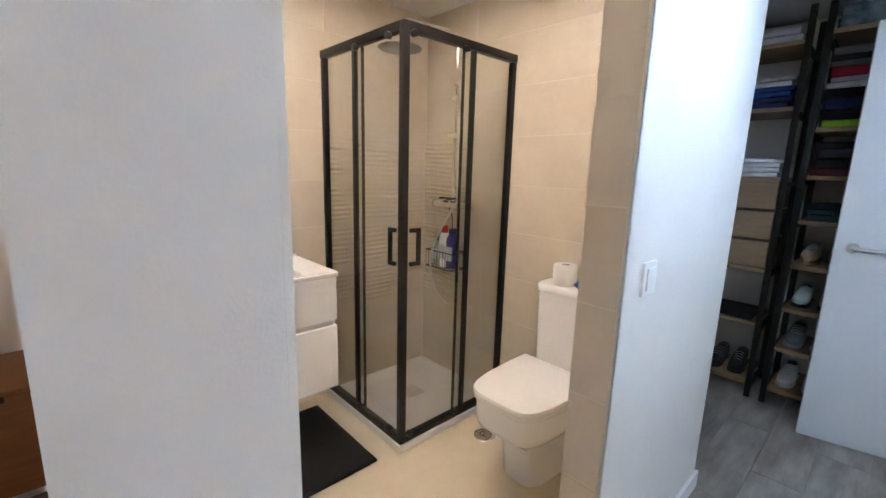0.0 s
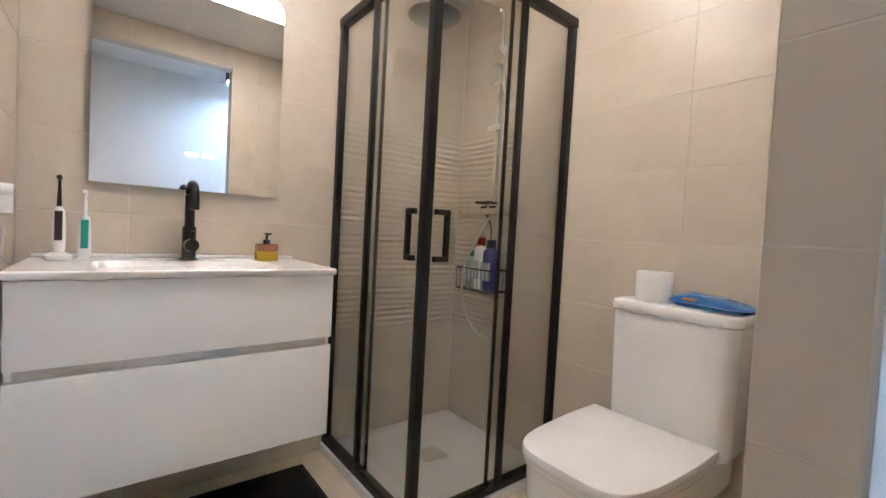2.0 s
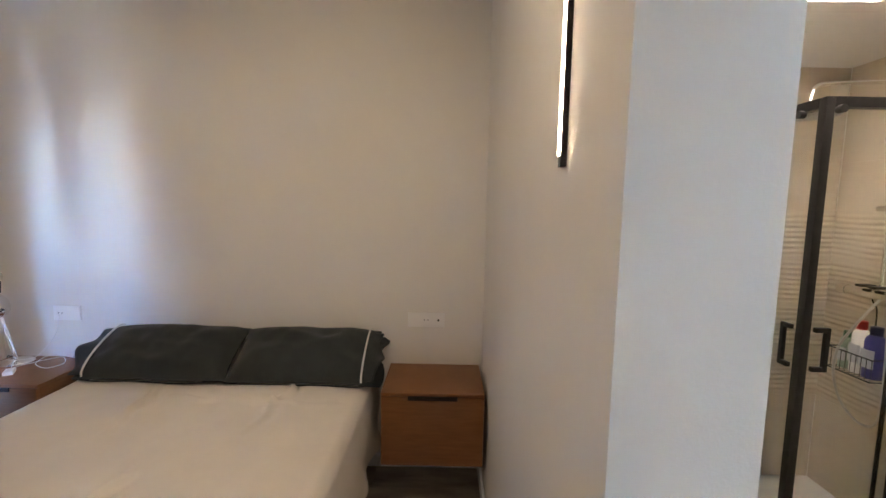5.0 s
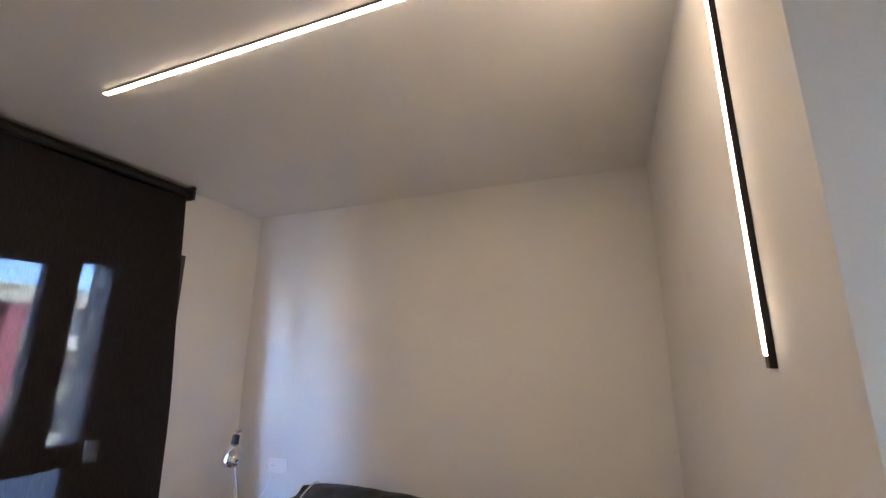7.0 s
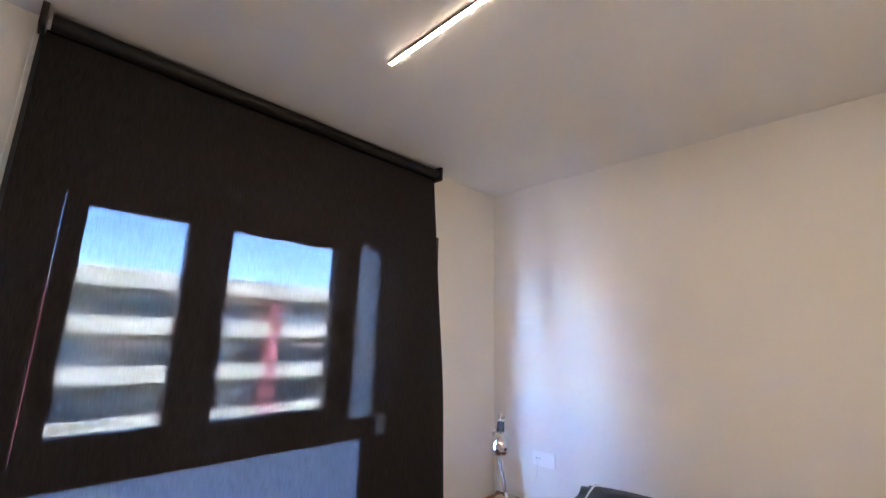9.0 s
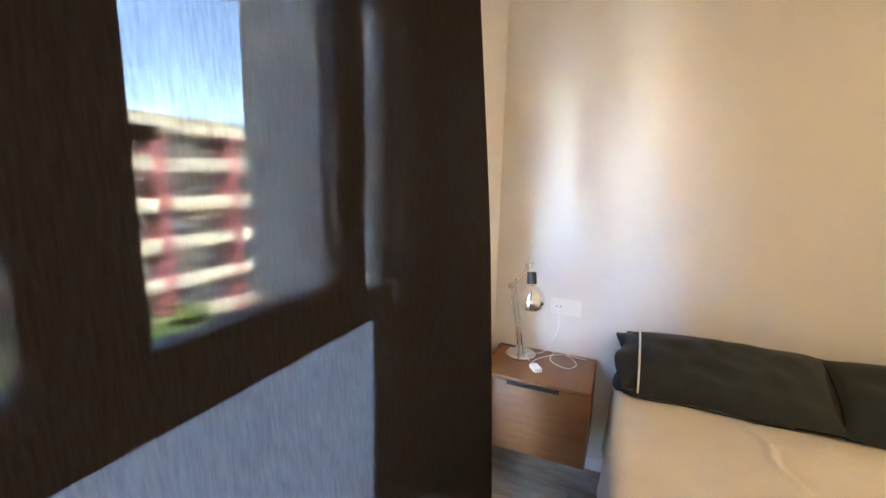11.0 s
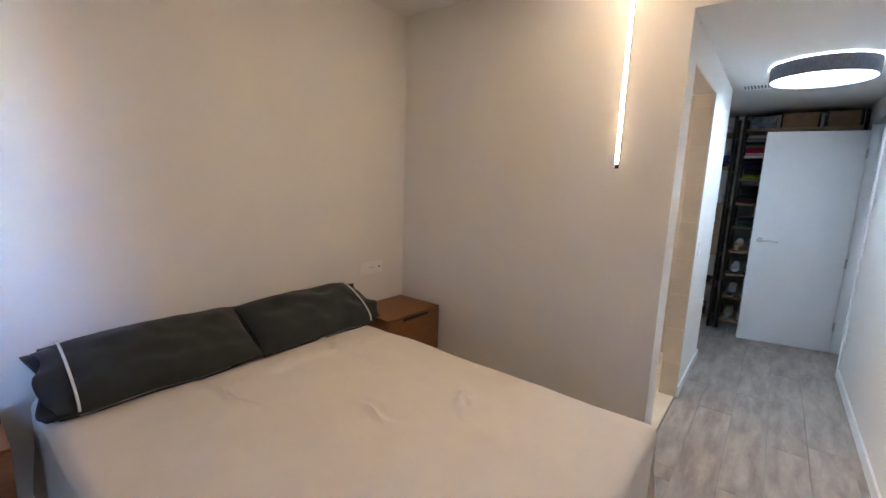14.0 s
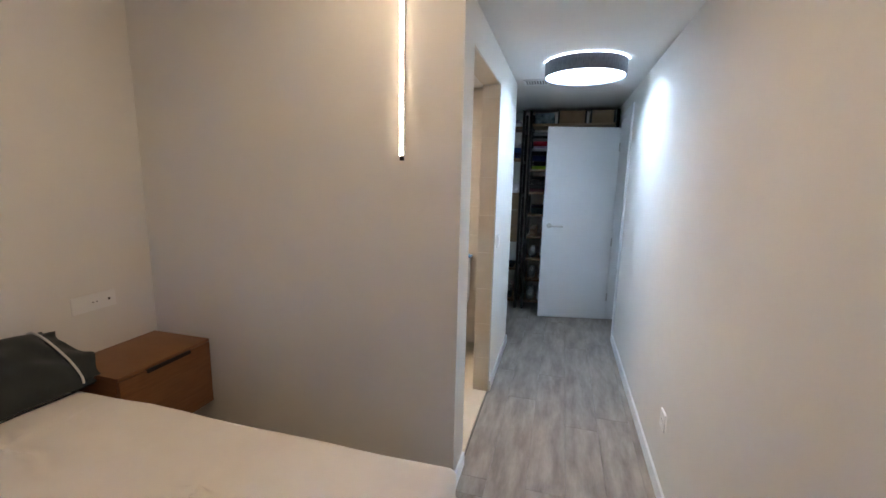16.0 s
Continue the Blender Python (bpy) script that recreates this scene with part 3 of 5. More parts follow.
def open_door():
    w, th, h = 0.725, 0.035, 2.03
    hinge, free = Vector((2.722, 2.955, 0)), Vector((2.02, 2.815, 0))
    a = math.atan2(free.y - hinge.y, free.x - hinge.x)
    t = thing("door_1", "plain white interior door standing open against the shelves", "door", hinge)
    tagged(t, kind="structure")
    m = Matrix.Translation(hinge) @ Matrix.Rotation(a, 4, "Z")
    bm = bmesh.new()
    add_box(bm, 0, w, -th / 2, th / 2, 0.010, 0.010 + h, bevel=0.002)
    bm.transform(m)
    leaf = part("leaf", bm, TRIM, t)
    for s in (1, -1):
        bm = bmesh.new()
        add_cyl(bm, (w - 0.065, s * th / 2, 1.02), (w - 0.065, s * (th / 2 + 0.008), 1.02), 0.026, seg=28)
        add_cyl(bm, (w - 0.065, s * (th / 2 + 0.006), 1.02), (w - 0.065, s * (th / 2 + 0.05), 1.02), 0.009)
        add_tube(bm, smooth_path([(w - 0.065, s * (th / 2 + 0.045), 1.02), (w - 0.085, s * (th / 2 + 0.052), 1.02), (w - 0.2, s * (th / 2 + 0.05), 1.018)], 6), 0.0095, 12)
        bm.transform(m)
        part("door_handle", bm, STEEL, leaf, "brushed steel lever handle on a round rose")
    for z in (0.22, 0.82, 1.80):
        bm = bmesh.new()
        add_cyl(bm, (0.0, th / 2 + 0.006, z), (0.0, th / 2 + 0.006, z + 0.085), 0.0075)
        bm.transform(m)
        part("hinge", bm, STEEL, leaf, "steel hinge")


open_door()
structure("door_frame", [(XR - 0.012, XR + 0.145, 2.262, 2.335, 0, 2.17), (XR - 0.012, XR + 0.145, 2.98, 3.05, 0, 2.17), (XR - 0.012, XR + 0.145, 2.335, 2.98, 2.095, 2.17)], TRIM, "white door frame in the corridor wall", "door frame", 0.003)


def ceiling_vent():
    t = thing("ceiling_vent", "small white ventilation grille in the corridor ceiling", "vent", (1.93, 1.95, HC))
    x0, x1, y0, y1 = 1.83, 2.03, 1.80, 2.0
    bm = bmesh.new()
    for b in ((x0, x1, y0, y0 + 0.02, HC - 0.008, HC - 0.001), (x0, x1, y1 - 0.02, y1, HC - 0.008, HC - 0.001), (x0, x0 + 0.02, y0 + 0.02, y1 - 0.02, HC - 0.008, HC - 0.001), (x1 - 0.02, x1, y0 + 0.02, y1 - 0.02, HC - 0.008, HC - 0.001)):
        add_box(bm, *b)
    part("frame", bm, TRIM, t, smooth=False)
    # Black plate imitates the shade of a duct between the slats.
    box_part("backing", (x0 + 0.02, x1 - 0.02, y0 + 0.02, y1 - 0.02, HC - 0.002, HC - 0.0005), BLACKSATIN, t, "black plate standing in for the shaded duct behind the slats", 0)
    for k in range(7):
        x = x0 + 0.032 + k * 0.0215
        box_part("slat", (x, x + 0.009, y0 + 0.02, y1 - 0.02, HC - 0.009, HC - 0.003), TRIM, t, "", 0)


ceiling_vent()

# ---------- bathroom ----------
def tiled_wall(name, label, origin, ux, width, height, cut=None, relief=None, first=0.0, normal=None):
    """A backing sheet and large stacked tiles, each one a piece; relief tiles carry wavy ridges."""
    o, ux, n = Vector(origin), Vector(ux), Vector(normal)
    tw, th, g = 0.75, 0.2525, 0.0019
    bm = bmesh.new()

    def slab(a0, a1, z0, z1, d0, d1):
        m = Matrix((ux, n, (0, 0, 1))).transposed().to_4x4()
        m.translation = o
        r = bmesh.ops.create_cube(bm, size=1, matrix=m @ Matrix.Translation(((a0 + a1) / 2, (d0 + d1) / 2, (z0 + z1) / 2)) @ Matrix.Diagonal((a1 - a0, d1 - d0, z1 - z0, 1)))
    areas = [(0, width, 0.0, height)] if not cut else [(0, cut[0], 0.0, height), (cut[1], width, 0.0, height), (cut[0], cut[1], cut[2], height)]
    for a0, a1, z0, z1 in areas:
        if a1 - a0 > 0.01:
            slab(a0, a1, z0, z1, 0.0, 0.0085)
    back = single(name, bm, GROUT, label, "wall", kind="structure", smooth=False)
    for a0, a1, z0, z1 in areas:
        edges = sorted({a0, a1, *[first + k * tw for k in range(-2, 6) if a0 + 0.01 < first + k * tw < a1 - 0.01]})
        rows = sorted({z0, z1, *[k * th for k in range(12) if z0 + 0.01 < k * th < z1 - 0.01]})
        for p, q in zip(edges, edges[1:]):
            for c, d in zip(rows, rows[1:]):
                bm = bmesh.new()
                wv = relief and relief[0] <= p + 0.01 and q <= relief[1] + 0.01 and relief[2] <= c + 0.01 and d <= relief[3] + 0.01
                if wv:
                    nr, nc = 36, 8
                    gr = []
                    for i in range(nr + 1):
                        row = []
                        for j in range(nc + 1):
                            uu, vv = j / nc, i / nr
                            ph = noise.noise(Vector((uu * 3 + p * 5, vv * 3, c * 7))) * 1.6
                            hgt = 0.0128 + 0.0036 * math.sin(vv * 9 * 2 * math.pi + ph + 0.8 * math.sin(uu * 6 + c * 9)) * min(1, 8 * vv, 8 * (1 - vv))
                            row.append(bm.verts.new(((p + g) + (q - p - 2 * g) * uu, hgt, (c + g) + (d - c - 2 * g) * vv)))
                        gr.append(row)
                    for i in range(nr):
                        for j in range(nc):
                            bm.faces.new((gr[i][j], gr[i][j + 1], gr[i + 1][j + 1], gr[i + 1][j]))
                else:
                    add_box(bm, p + g, q - g, 0.0086, 0.0105, c + g, d - g, bevel=0.0006, seg=1)
                m = Matrix((ux, n, (0, 0, 1))).transposed().to_4x4()
                m.translation = o
                bm.transform(m)
                part("tile", bm, TILE, back, "", smooth=bool(wv))
    return back


tiled_wall("wall_bath_mirror", "beige tiled bathroom wall with the mirror and wavy shower tiles", (BX - 0.0105, BY0, 0), (0, 1, 0), BY1 - BY0, HB, relief=(1.0, 2.0, 0.505, 1.515), first=0.275, normal=(1, 0, 0))
tiled_wall("wall_bath_toilet", "beige tiled bathroom wall behind toilet and shower", (BX, BY1 + 0.0105, 0), (1, 0, 0), XI - BX, HB, relief=(0.0, 0.75, 0.505, 1.515), first=0.422, normal=(0, -1, 0))
tiled_wall("wall_bath_near", "beige tiled bathroom wall with a socket and a hanging towel", (BX, BY0 - 0.0105, 0), (1, 0, 0), XI - BX, HB, first=0.4, normal=(0, 1, 0))
tiled_wall("wall_bath_door", "beige tiled bathroom wall round the doorway", (XI - 0.0, BY0, 0), (0, 1, 0), BY1 - BY0, HB, cut=(D0 - BY0, D1 - BY0, DZ), first=0.3, normal=(-1, 0, 0))
tiled_wall("reveal_far", "beige tiled reveal of the bathroom doorway", (XI - 0.008, D1 + 0.0, 0), (1, 0, 0), XL - XI + 0.006, DZ - 0.012, first=0.5, normal=(0, -1, 0))
structure("reveal_top", [(XI - 0.010, XL - 0.002, D0, D1 - 0.012, DZ - 0.010, DZ)], TILE, "beige tiled underside of the doorway", "reveal")
structure("reveal_near", [(XI - 0.010, XL - 0.001, D0 - 0.010, D0, 0, DZ - 0.0105)], PAINT, "white painted near reveal of the doorway", "reveal")


def bath_panel():
    t = thing("panel_light", "lit rectangular white panel light on the bathroom ceiling", "ceiling lamp", (0.885, 1.125, HB))
    box_part("frame", (0.745, 1.047, 0.660, 1.260, HB - 0.010, HB), TRIM, t, "white frame", 0.003)
    box_part("diffuser", (0.757, 1.035, 0.672, 1.248, HB - 0.0118, HB - 0.0102), LED_BATH, t, "glowing diffuser", 0.001)


bath_panel()


def vanity():
    x0, x1, y0, y1 = BX, 0.495, 0.156, 0.937
    t = thing("vanity_unit", "white wall-hung bathroom vanity with two drawers", "vanity", (x0, (y0 + y1) / 2, 0.30))
    box_part("body", (x0, x1 - 0.022, y0, y1, 0.302, 0.845), LACQUER, t, "", 0.002)
    box_part("drawer_front", (x1 - 0.0215, x1, y0, y1, 0.300, 0.607), LACQUER, t, "", 0.0025)
    box_part("drawer_front", (x1 - 0.0215, x1, y0, y1, 0.634, 0.843), LACQUER, t, "", 0.0025)
    box_part("groove", (x1 - 0.0215, x1 - 0.014, y0 + 0.015, y1 - 0.015, 0.6075, 0.6335), STEEL, t, "grey recessed grip profile", 0.0005)
    # washbasin top
    bm = bmesh.new()
    X0, X1, Y0, Y1, zb, zt = BX, 0.512, 0.150, 0.942, 0.8455, 0.867
    def ring(cx0, cx1, cy0, cy1, r, z, n=6):
        out = []
        for (cx, cy, a0) in ((cx1 - r, cy1 - r, 0), (cx0 + r, cy1 - r, 90), (cx0 + r, cy0 + r, 180), (cx1 - r, cy0 + r, 270)):
            for k in range(n + 1):
                a = radians(a0 + 90 * k / n)
                out.append((cx + r * math.cos(a), cy + r * math.sin(a), z))
        return out
    bx0, bx1, by0, by1 = BX + 0.105, X1 - 0.035, 0.30, 0.80
    add_loft(bm, [ring(X0, X1 - 0.004, Y0 + 0.004, Y1 - 0.004, 0.008, zb), ring(X0, X1, Y0, Y1, 0.008, zb + 0.005), ring(X0, X1, Y0, Y1, 0.008, zt - 0.004), ring(X0 + 0.003, X1 - 0.004, Y0 + 0.004, Y1 - 0.004, 0.008, zt),
                  ring(X0 + 0.02, X1 - 0.012, Y0 + 0.014, Y1 - 0.014, 0.02, zt - 0.002), ring(bx0, bx1, by0, by1, 0.06, zt - 0.004), ring(bx0 + 0.006, bx1 - 0.006, by0 + 0.01, by1 - 0.01, 0.055, zt - 0.015),
                  ring(bx0 + 0.03, bx1 - 0.03, by0 + 0.06, by1 - 0.06, 0.05, zt - 0.085), ring(bx0 + 0.09, bx1 - 0.09, by0 + 0.16, by1 - 0.16, 0.03, zt - 0.10)])
    wb = thing("washbasin", "white ceramic washbasin top with a shallow rectangular bowl", "washbasin", (X0, 0.55, zb))
    part("basin", bm, CERAMIC, wb)
    bm = bmesh.new()
    add_box(bm, X0, X0 + 0.02, Y0 + 0.004, Y1 - 0.004, zt + 0.0, zt + 0.012, bevel=0.004)
    part("upstand", bm, CERAMIC, wb)
    bm = bmesh.new()
    add_cyl(bm, (bx0 + 0.004, 0.55, zt - 0.03), (bx0 + 0.018, 0.55, zt - 0.032), 0.011)
    part("overflow_ring", bm, CHROME, wb, "chrome overflow hole")


vanity()


def shower():
    px, py, z0, z1 = 0.743, 1.1275, 0.038, 1.918
    x0, y1 = BX, BY1
    t = thing("shower_enclosure", "corner shower enclosure with black frame and sliding glass doors", "shower", (px, py, 0.035))
    f = 0.032
    for n, d in (("post", (px - f / 2, px + f / 2, py - f / 2, py + f / 2, z0 + 0.03, z1)), ("wall_post", (x0 + 0.0005, x0 + 0.03, py - 0.014, py + 0.014, z0 + 0.03, z1 - 0.038)), ("wall_post", (px - 0.014, px + 0.014, y1 - 0.03, y1 - 0.0005, z0 + 0.03, z1 - 0.038)),
                 ("top_rail", (x0 + 0.0005, px - f / 2 - 0.0005, py - 0.018, py + 0.018, z1 - 0.037, z1)), ("top_rail", (px - 0.018, px + 0.018, py + f / 2 + 0.0005, y1 - 0.0005, z1 - 0.037, z1)),
                 ("bottom_rail", (x0 + 0.0005, px + 0.018, py - 0.018, py + 0.018, z0, z0 + 0.0295)), ("bottom_rail", (px - 0.018, px + 0.018, py + 0.0185, y1 - 0.0005, z0, z0 + 0.0295))):
        box_part(n, d, BLACK, t, "", 0.003)
    za, zb = z0 + 0.032, z1 - 0.04
    # left side: fixed panel, sliding door; right side alike
    for n, d, lab in (("fixed_panel", (x0 + 0.03, 0.415, py + 0.007, py + 0.012, za, zb), "clear fixed glass"), ("fixed_panel", (px - 0.012, px - 0.007, 1.480, y1 - 0.03, za, zb), "clear fixed glass")):
        bm = bmesh.new()
        add_box(bm, *d)
        ob = part(n, bm, GLASS, t, lab, smooth=False)
        ob.visible_shadow = False
    for d, edges, hd in (((0.372, px - 0.02, py - 0.012, py - 0.007, za, zb), ((0.362, 0.384, py - 0.018, py + 0.003, za, zb),), 0), ((px + 0.007, px + 0.012, py + 0.02, 1.535, za, zb), ((px - 0.003, px + 0.018, 1.513, 1.535, za, zb),), 1)):
        bm = bmesh.new()
        add_box(bm, *d)
        door = part("sliding_door", bm, GLASS, t, "clear sliding glass door", smooth=False)
        door.visible_shadow = False
        for e in edges:
            box_part("edge_strip", e, BLACK, door, "black upright edge strip", 0.002)
        hb = bmesh.new()
        zt, zl = 1.071, 0.921
        if hd == 0:
            for z in (zt, zl):
                add_box(hb, px - 0.055, px - 0.018, py - 0.036, py - 0.020, z - 0.009, z + 0.009, bevel=0.002)
            add_box(hb, px - 0.064, px - 0.048, py - 0.036, py - 0.020, zl - 0.009, zt + 0.009, bevel=0.002)
        else:
            for z in (zt, zl):
                add_box(hb, px + 0.020, px + 0.036, py + 0.018, py + 0.062, z - 0.009, z + 0.009, bevel=0.002)
            add_box(hb, px + 0.020, px + 0.036, py + 0.058, py + 0.074, zl - 0.009, zt + 0.009, bevel=0.002)
        part("handle", hb, BLACK, door, "black bar handle")
        for s in ((0.40, 0.66), (1.16, 1.46))[hd]:
            for z in (za + 0.012, zb - 0.005):
                rb = bmesh.new()
                if hd == 0:
                    add_cyl(rb, (s, py - 0.012, z), (s, py - 0.034, z), 0.015, seg=16)
                else:
                    add_cyl(rb, (px + 0.012, s, z), (px + 0.034, s, z), 0.015, seg=16)
                part("roller", rb, BLACKSATIN, door, "black roller cap")
    # second strips of the overlapping fixed panels
    box_part("fixed_edge", (0.408, 0.418, py + 0.004, py + 0.016, za, zb), BLACK, t, "", 0.002)
    box_part("fixed_edge", (px - 0.016, px - 0.004, 1.473, 1.483, za, zb), BLACK, t, "", 0.002)
    tray = thing("shower_tray", "white low shower tray with a square drain", "shower tray", (0.4, 1.48, 0.002))
    bm = bmesh.new()
    add_box(bm, x0 + 0.0005, px + 0.028, py - 0.028, y1 - 0.0005, 0.0025, 0.026, bevel=0.004)
    rim = 0.05
    for d in ((x0 + 0.0005, px + 0.028, py - 0.028, py + 0.022, 0.024, 0.0375), (px - 0.022, px + 0.028, py + 0.022, y1 - 0.0005, 0.024, 0.0375)):
        add_box(bm, *d, bevel=0.003)
    part("basin", bm, CERAMIC, tray)
    box_part("drain_cover", (0.340, 0.450, 1.420, 1.530, 0.0262, 0.031), STEEL, tray, "brushed steel drain cover", 0.002)


shower()


def shower_column():
    x, y = 0.37, BY1
    t = thing("shower_column", "chrome shower column with rain head, hand shower and hose", "shower", (x, y, 1.1))
    bm = bmesh.new()
    add_tube(bm, smooth_path([(x, y - 0.045, 1.13), (x, y - 0.045, 1.6), (x, y - 0.045, 2.02), (x - 0.003, y - 0.058, 2.07), (x - 0.012, y - 0.095, 2.09), (x - 0.045, y - 0.32, 2.09), (x - 0.055, y - 0.39, 2.08), (x - 0.06, y - 0.41, 2.04), (x - 0.06, y - 0.41, 1.965)], 8), 0.0105, 12)
    part("riser", bm, CHROME, t)
    bm = bmesh.new()
    add_lathe(bm, (x - 0.06, y - 0.41, 0), [(0.012, 1.968), (0.03, 1.962), (0.112, 1.954), (0.115, 1.948), (0.110, 1.944), (0.0, 1.944)], 40)
    part("rain_head", bm, varied("grey_nozzle_plate", (0.26, 0.26, 0.26), (0.34, 0.34, 0.34), 0.35, 60, spec=0.6), t, "round grey rain head")
    bm = bmesh.new()
    add_cyl(bm, (x - 0.145, y - 0.06, 1.13), (x + 0.145, y - 0.06, 1.13), 0.022, seg=24)
    for s in (-0.075, 0.075):
        add_cyl(bm, (x + s, y - 0.06, 1.13), (x + s, y - 0.0005, 1.13), 0.014)
        add_cyl(bm, (x + s, y - 0.012, 1.13), (x + s, y - 0.0005, 1.13), 0.03, seg=24)
    part("mixer", bm, CHROME, t, "chrome thermostatic mixer bar")
    for s in (-1, 1):
        bm = bmesh.new()
        add_cyl(bm, (x + s * 0.146, y - 0.06, 1.13), (x + s * 0.185, y - 0.06, 1.13), 0.024, seg=24)
        part("knob", bm, CHROME, t, "chrome knob")
    bm = bmesh.new()
    add_cyl(bm, (x - 0.05, y - 0.05, 1.53), (x + 0.035, y - 0.05, 1.53), 0.015)
    add_cyl(bm, (x, y - 0.045, 1.53), (x, y - 0.0005, 1.53), 0.010)
    part("slide_holder", bm, CHROME, t)
    bm = bmesh.new()
    add_cyl(bm, (x - 0.02, y - 0.05, 1.74), (x + 0.055, y - 0.06, 1.74), 0.013)
    part("hand_shower_holder", bm, CHROME, t)
    bm = bmesh.new()
    add_tube(bm, smooth_path([(x + 0.055, y - 0.06, 1.64), (x + 0.05, y - 0.075, 1.73), (x + 0.05, y - 0.085, 1.81)], 6), 0.011, 12)
    add_cyl(bm, (x + 0.05, y - 0.08, 1.83), (x + 0.05, y - 0.115, 1.84), 0.042, 0.048, 28)
    part("hand_shower", bm, CHROME, t, "chrome hand shower")
    bm = bmesh.new()
    add_tube(bm, smooth_path([(x + 0.02, y - 0.07, 1.112), (x - 0.01, y - 0.13, 0.99), (x - 0.06, y - 0.155, 0.86), (x - 0.075, y - 0.15, 0.72), (x - 0.04, y - 0.13, 0.59), (x + 0.05, y - 0.11, 0.525), (x + 0.11, y - 0.10, 0.60), (x + 0.095, y - 0.09, 0.95), (x + 0.065, y - 0.085, 1.3), (x + 0.055, y - 0.062, 1.645)], 8), 0.006, 8)
    part("hose", bm, STEEL, t, "thin metal shower hose")


shower_column()


def toilet():
    cx, bx, yb = 1.262, 1.235, BY1
    t = thing("toilet", "white ceramic close-coupled toilet with the lid down", "toilet", (cx, 1.5, 0.002))

    def dring(w, yf, ybk, z, p=4.6, n=40):
        """A D-shaped outline: square at the back, rounded at the front."""
        out = []
        ym = ybk - 0.30 * (ybk - yf)
        for k in range(n + 1):
            a = math.pi * k / n
            c, s = math.cos(a), math.sin(a)
            f = abs(s) ** (2 / p)
            out.append((bx + 0.97 * w / 2 * (1 - 0.10 * f) * math.copysign(abs(c) ** (2 / p), c), ym - (ym - yf - 0.018) * f, z))
        return out + [(bx - 0.97 * w / 2, ybk, z), (bx + 0.97 * w / 2, ybk, z)]
    bm = bmesh.new()
    add_loft(bm, [dring(0.23, 1.36, yb - 0.03, 0.0025), dring(0.235, 1.355, yb - 0.03, 0.08), dring(0.245, 1.335, yb - 0.03, 0.19), dring(0.30, 1.265, yb - 0.03, 0.245), dring(0.366, 1.212, yb - 0.03, 0.288), dring(0.378, 1.203, yb - 0.03, 0.315), dring(0.382, 1.20, yb - 0.03, 0.399)])
    part("bowl", bm, CERAMIC, t)
    bm = bmesh.new()
    add_loft(bm, [dring(0.386, 1.200, 1.665, 0.400), dring(0.390, 1.197, 1.667, 0.404), dring(0.390, 1.197, 1.667, 0.417)])
    part("seat", bm, LACQUER, t, "white seat")
    bm = bmesh.new()
    add_loft(bm, [dring(0.392, 1.195, 1.67, 0.419), dring(0.396, 1.192, 1.672, 0.424), dring(0.396, 1.192, 1.672, 0.438), dring(0.392, 1.195, 1.670, 0.445), dring(0.380, 1.206, 1.664, 0.4475)])
    part("seat_lid", bm, LACQUER, t, "white closed lid")
    bm = bmesh.new()

    def tank_ring(g, z, r=0.045):
        x0, x1, y0, y1 = cx - 0.185 - g, cx + 0.185 + g, 1.672 - g, yb - 0.008
        out = [(x1, y1, z)]
        out += [(x1 - r + r * math.cos(a), y0 + r + r * math.sin(a), z) for a in [-math.pi / 2 * k / 6 for k in range(7)]]
        out += [(x0 + r - r * math.sin(a), y0 + r - r * math.cos(a), z) for a in [math.pi / 2 * k / 6 for k in range(7)]]
        return out + [(x0, y1, z)]
    add_loft(bm, [tank_ring(-0.012, 0.400), tank_ring(-0.004, 0.42), tank_ring(0, 0.782)])
    part("tank", bm, CERAMIC, t)
    bm = bmesh.new()
    add_loft(bm, [tank_ring(0.002, 0.783), tank_ring(0.006, 0.788), tank_ring(0.006, 0.812), tank_ring(0.001, 0.819), tank_ring(-0.02, 0.821)])
    lid = part("tank_lid", bm, CERAMIC, t)
    bm = bmesh.new()
    add_cyl(bm, (cx, 1.755, 0.821), (cx, 1.755, 0.8255), 0.022, seg=28)
    part("flush_button", bm, CHROME, lid, "round chrome button")


toilet()

# ---------- outside ----------
structure("ground", [(-400, 400, -500, 300, -14.2, -14.0)], varied("street_ground", (0.10, 0.10, 0.095), (0.16, 0.15, 0.14), 0.9, 0.2), "grey street level far below", "ground")
structure("wing_wall", [(-1.1, 0.20, -4.30, YW - 0.31, -13.9, 9.0)], GROUT, "grey brick side wing of the same building", "wall")
structure("house_body", [(-9, 10, YW - 0.26, 9, -13.9, -0.26), (-9, 10, YW - 0.26, 9, 3.06, 9.0)], FACADE, "storeys of the same house above and below", "house")


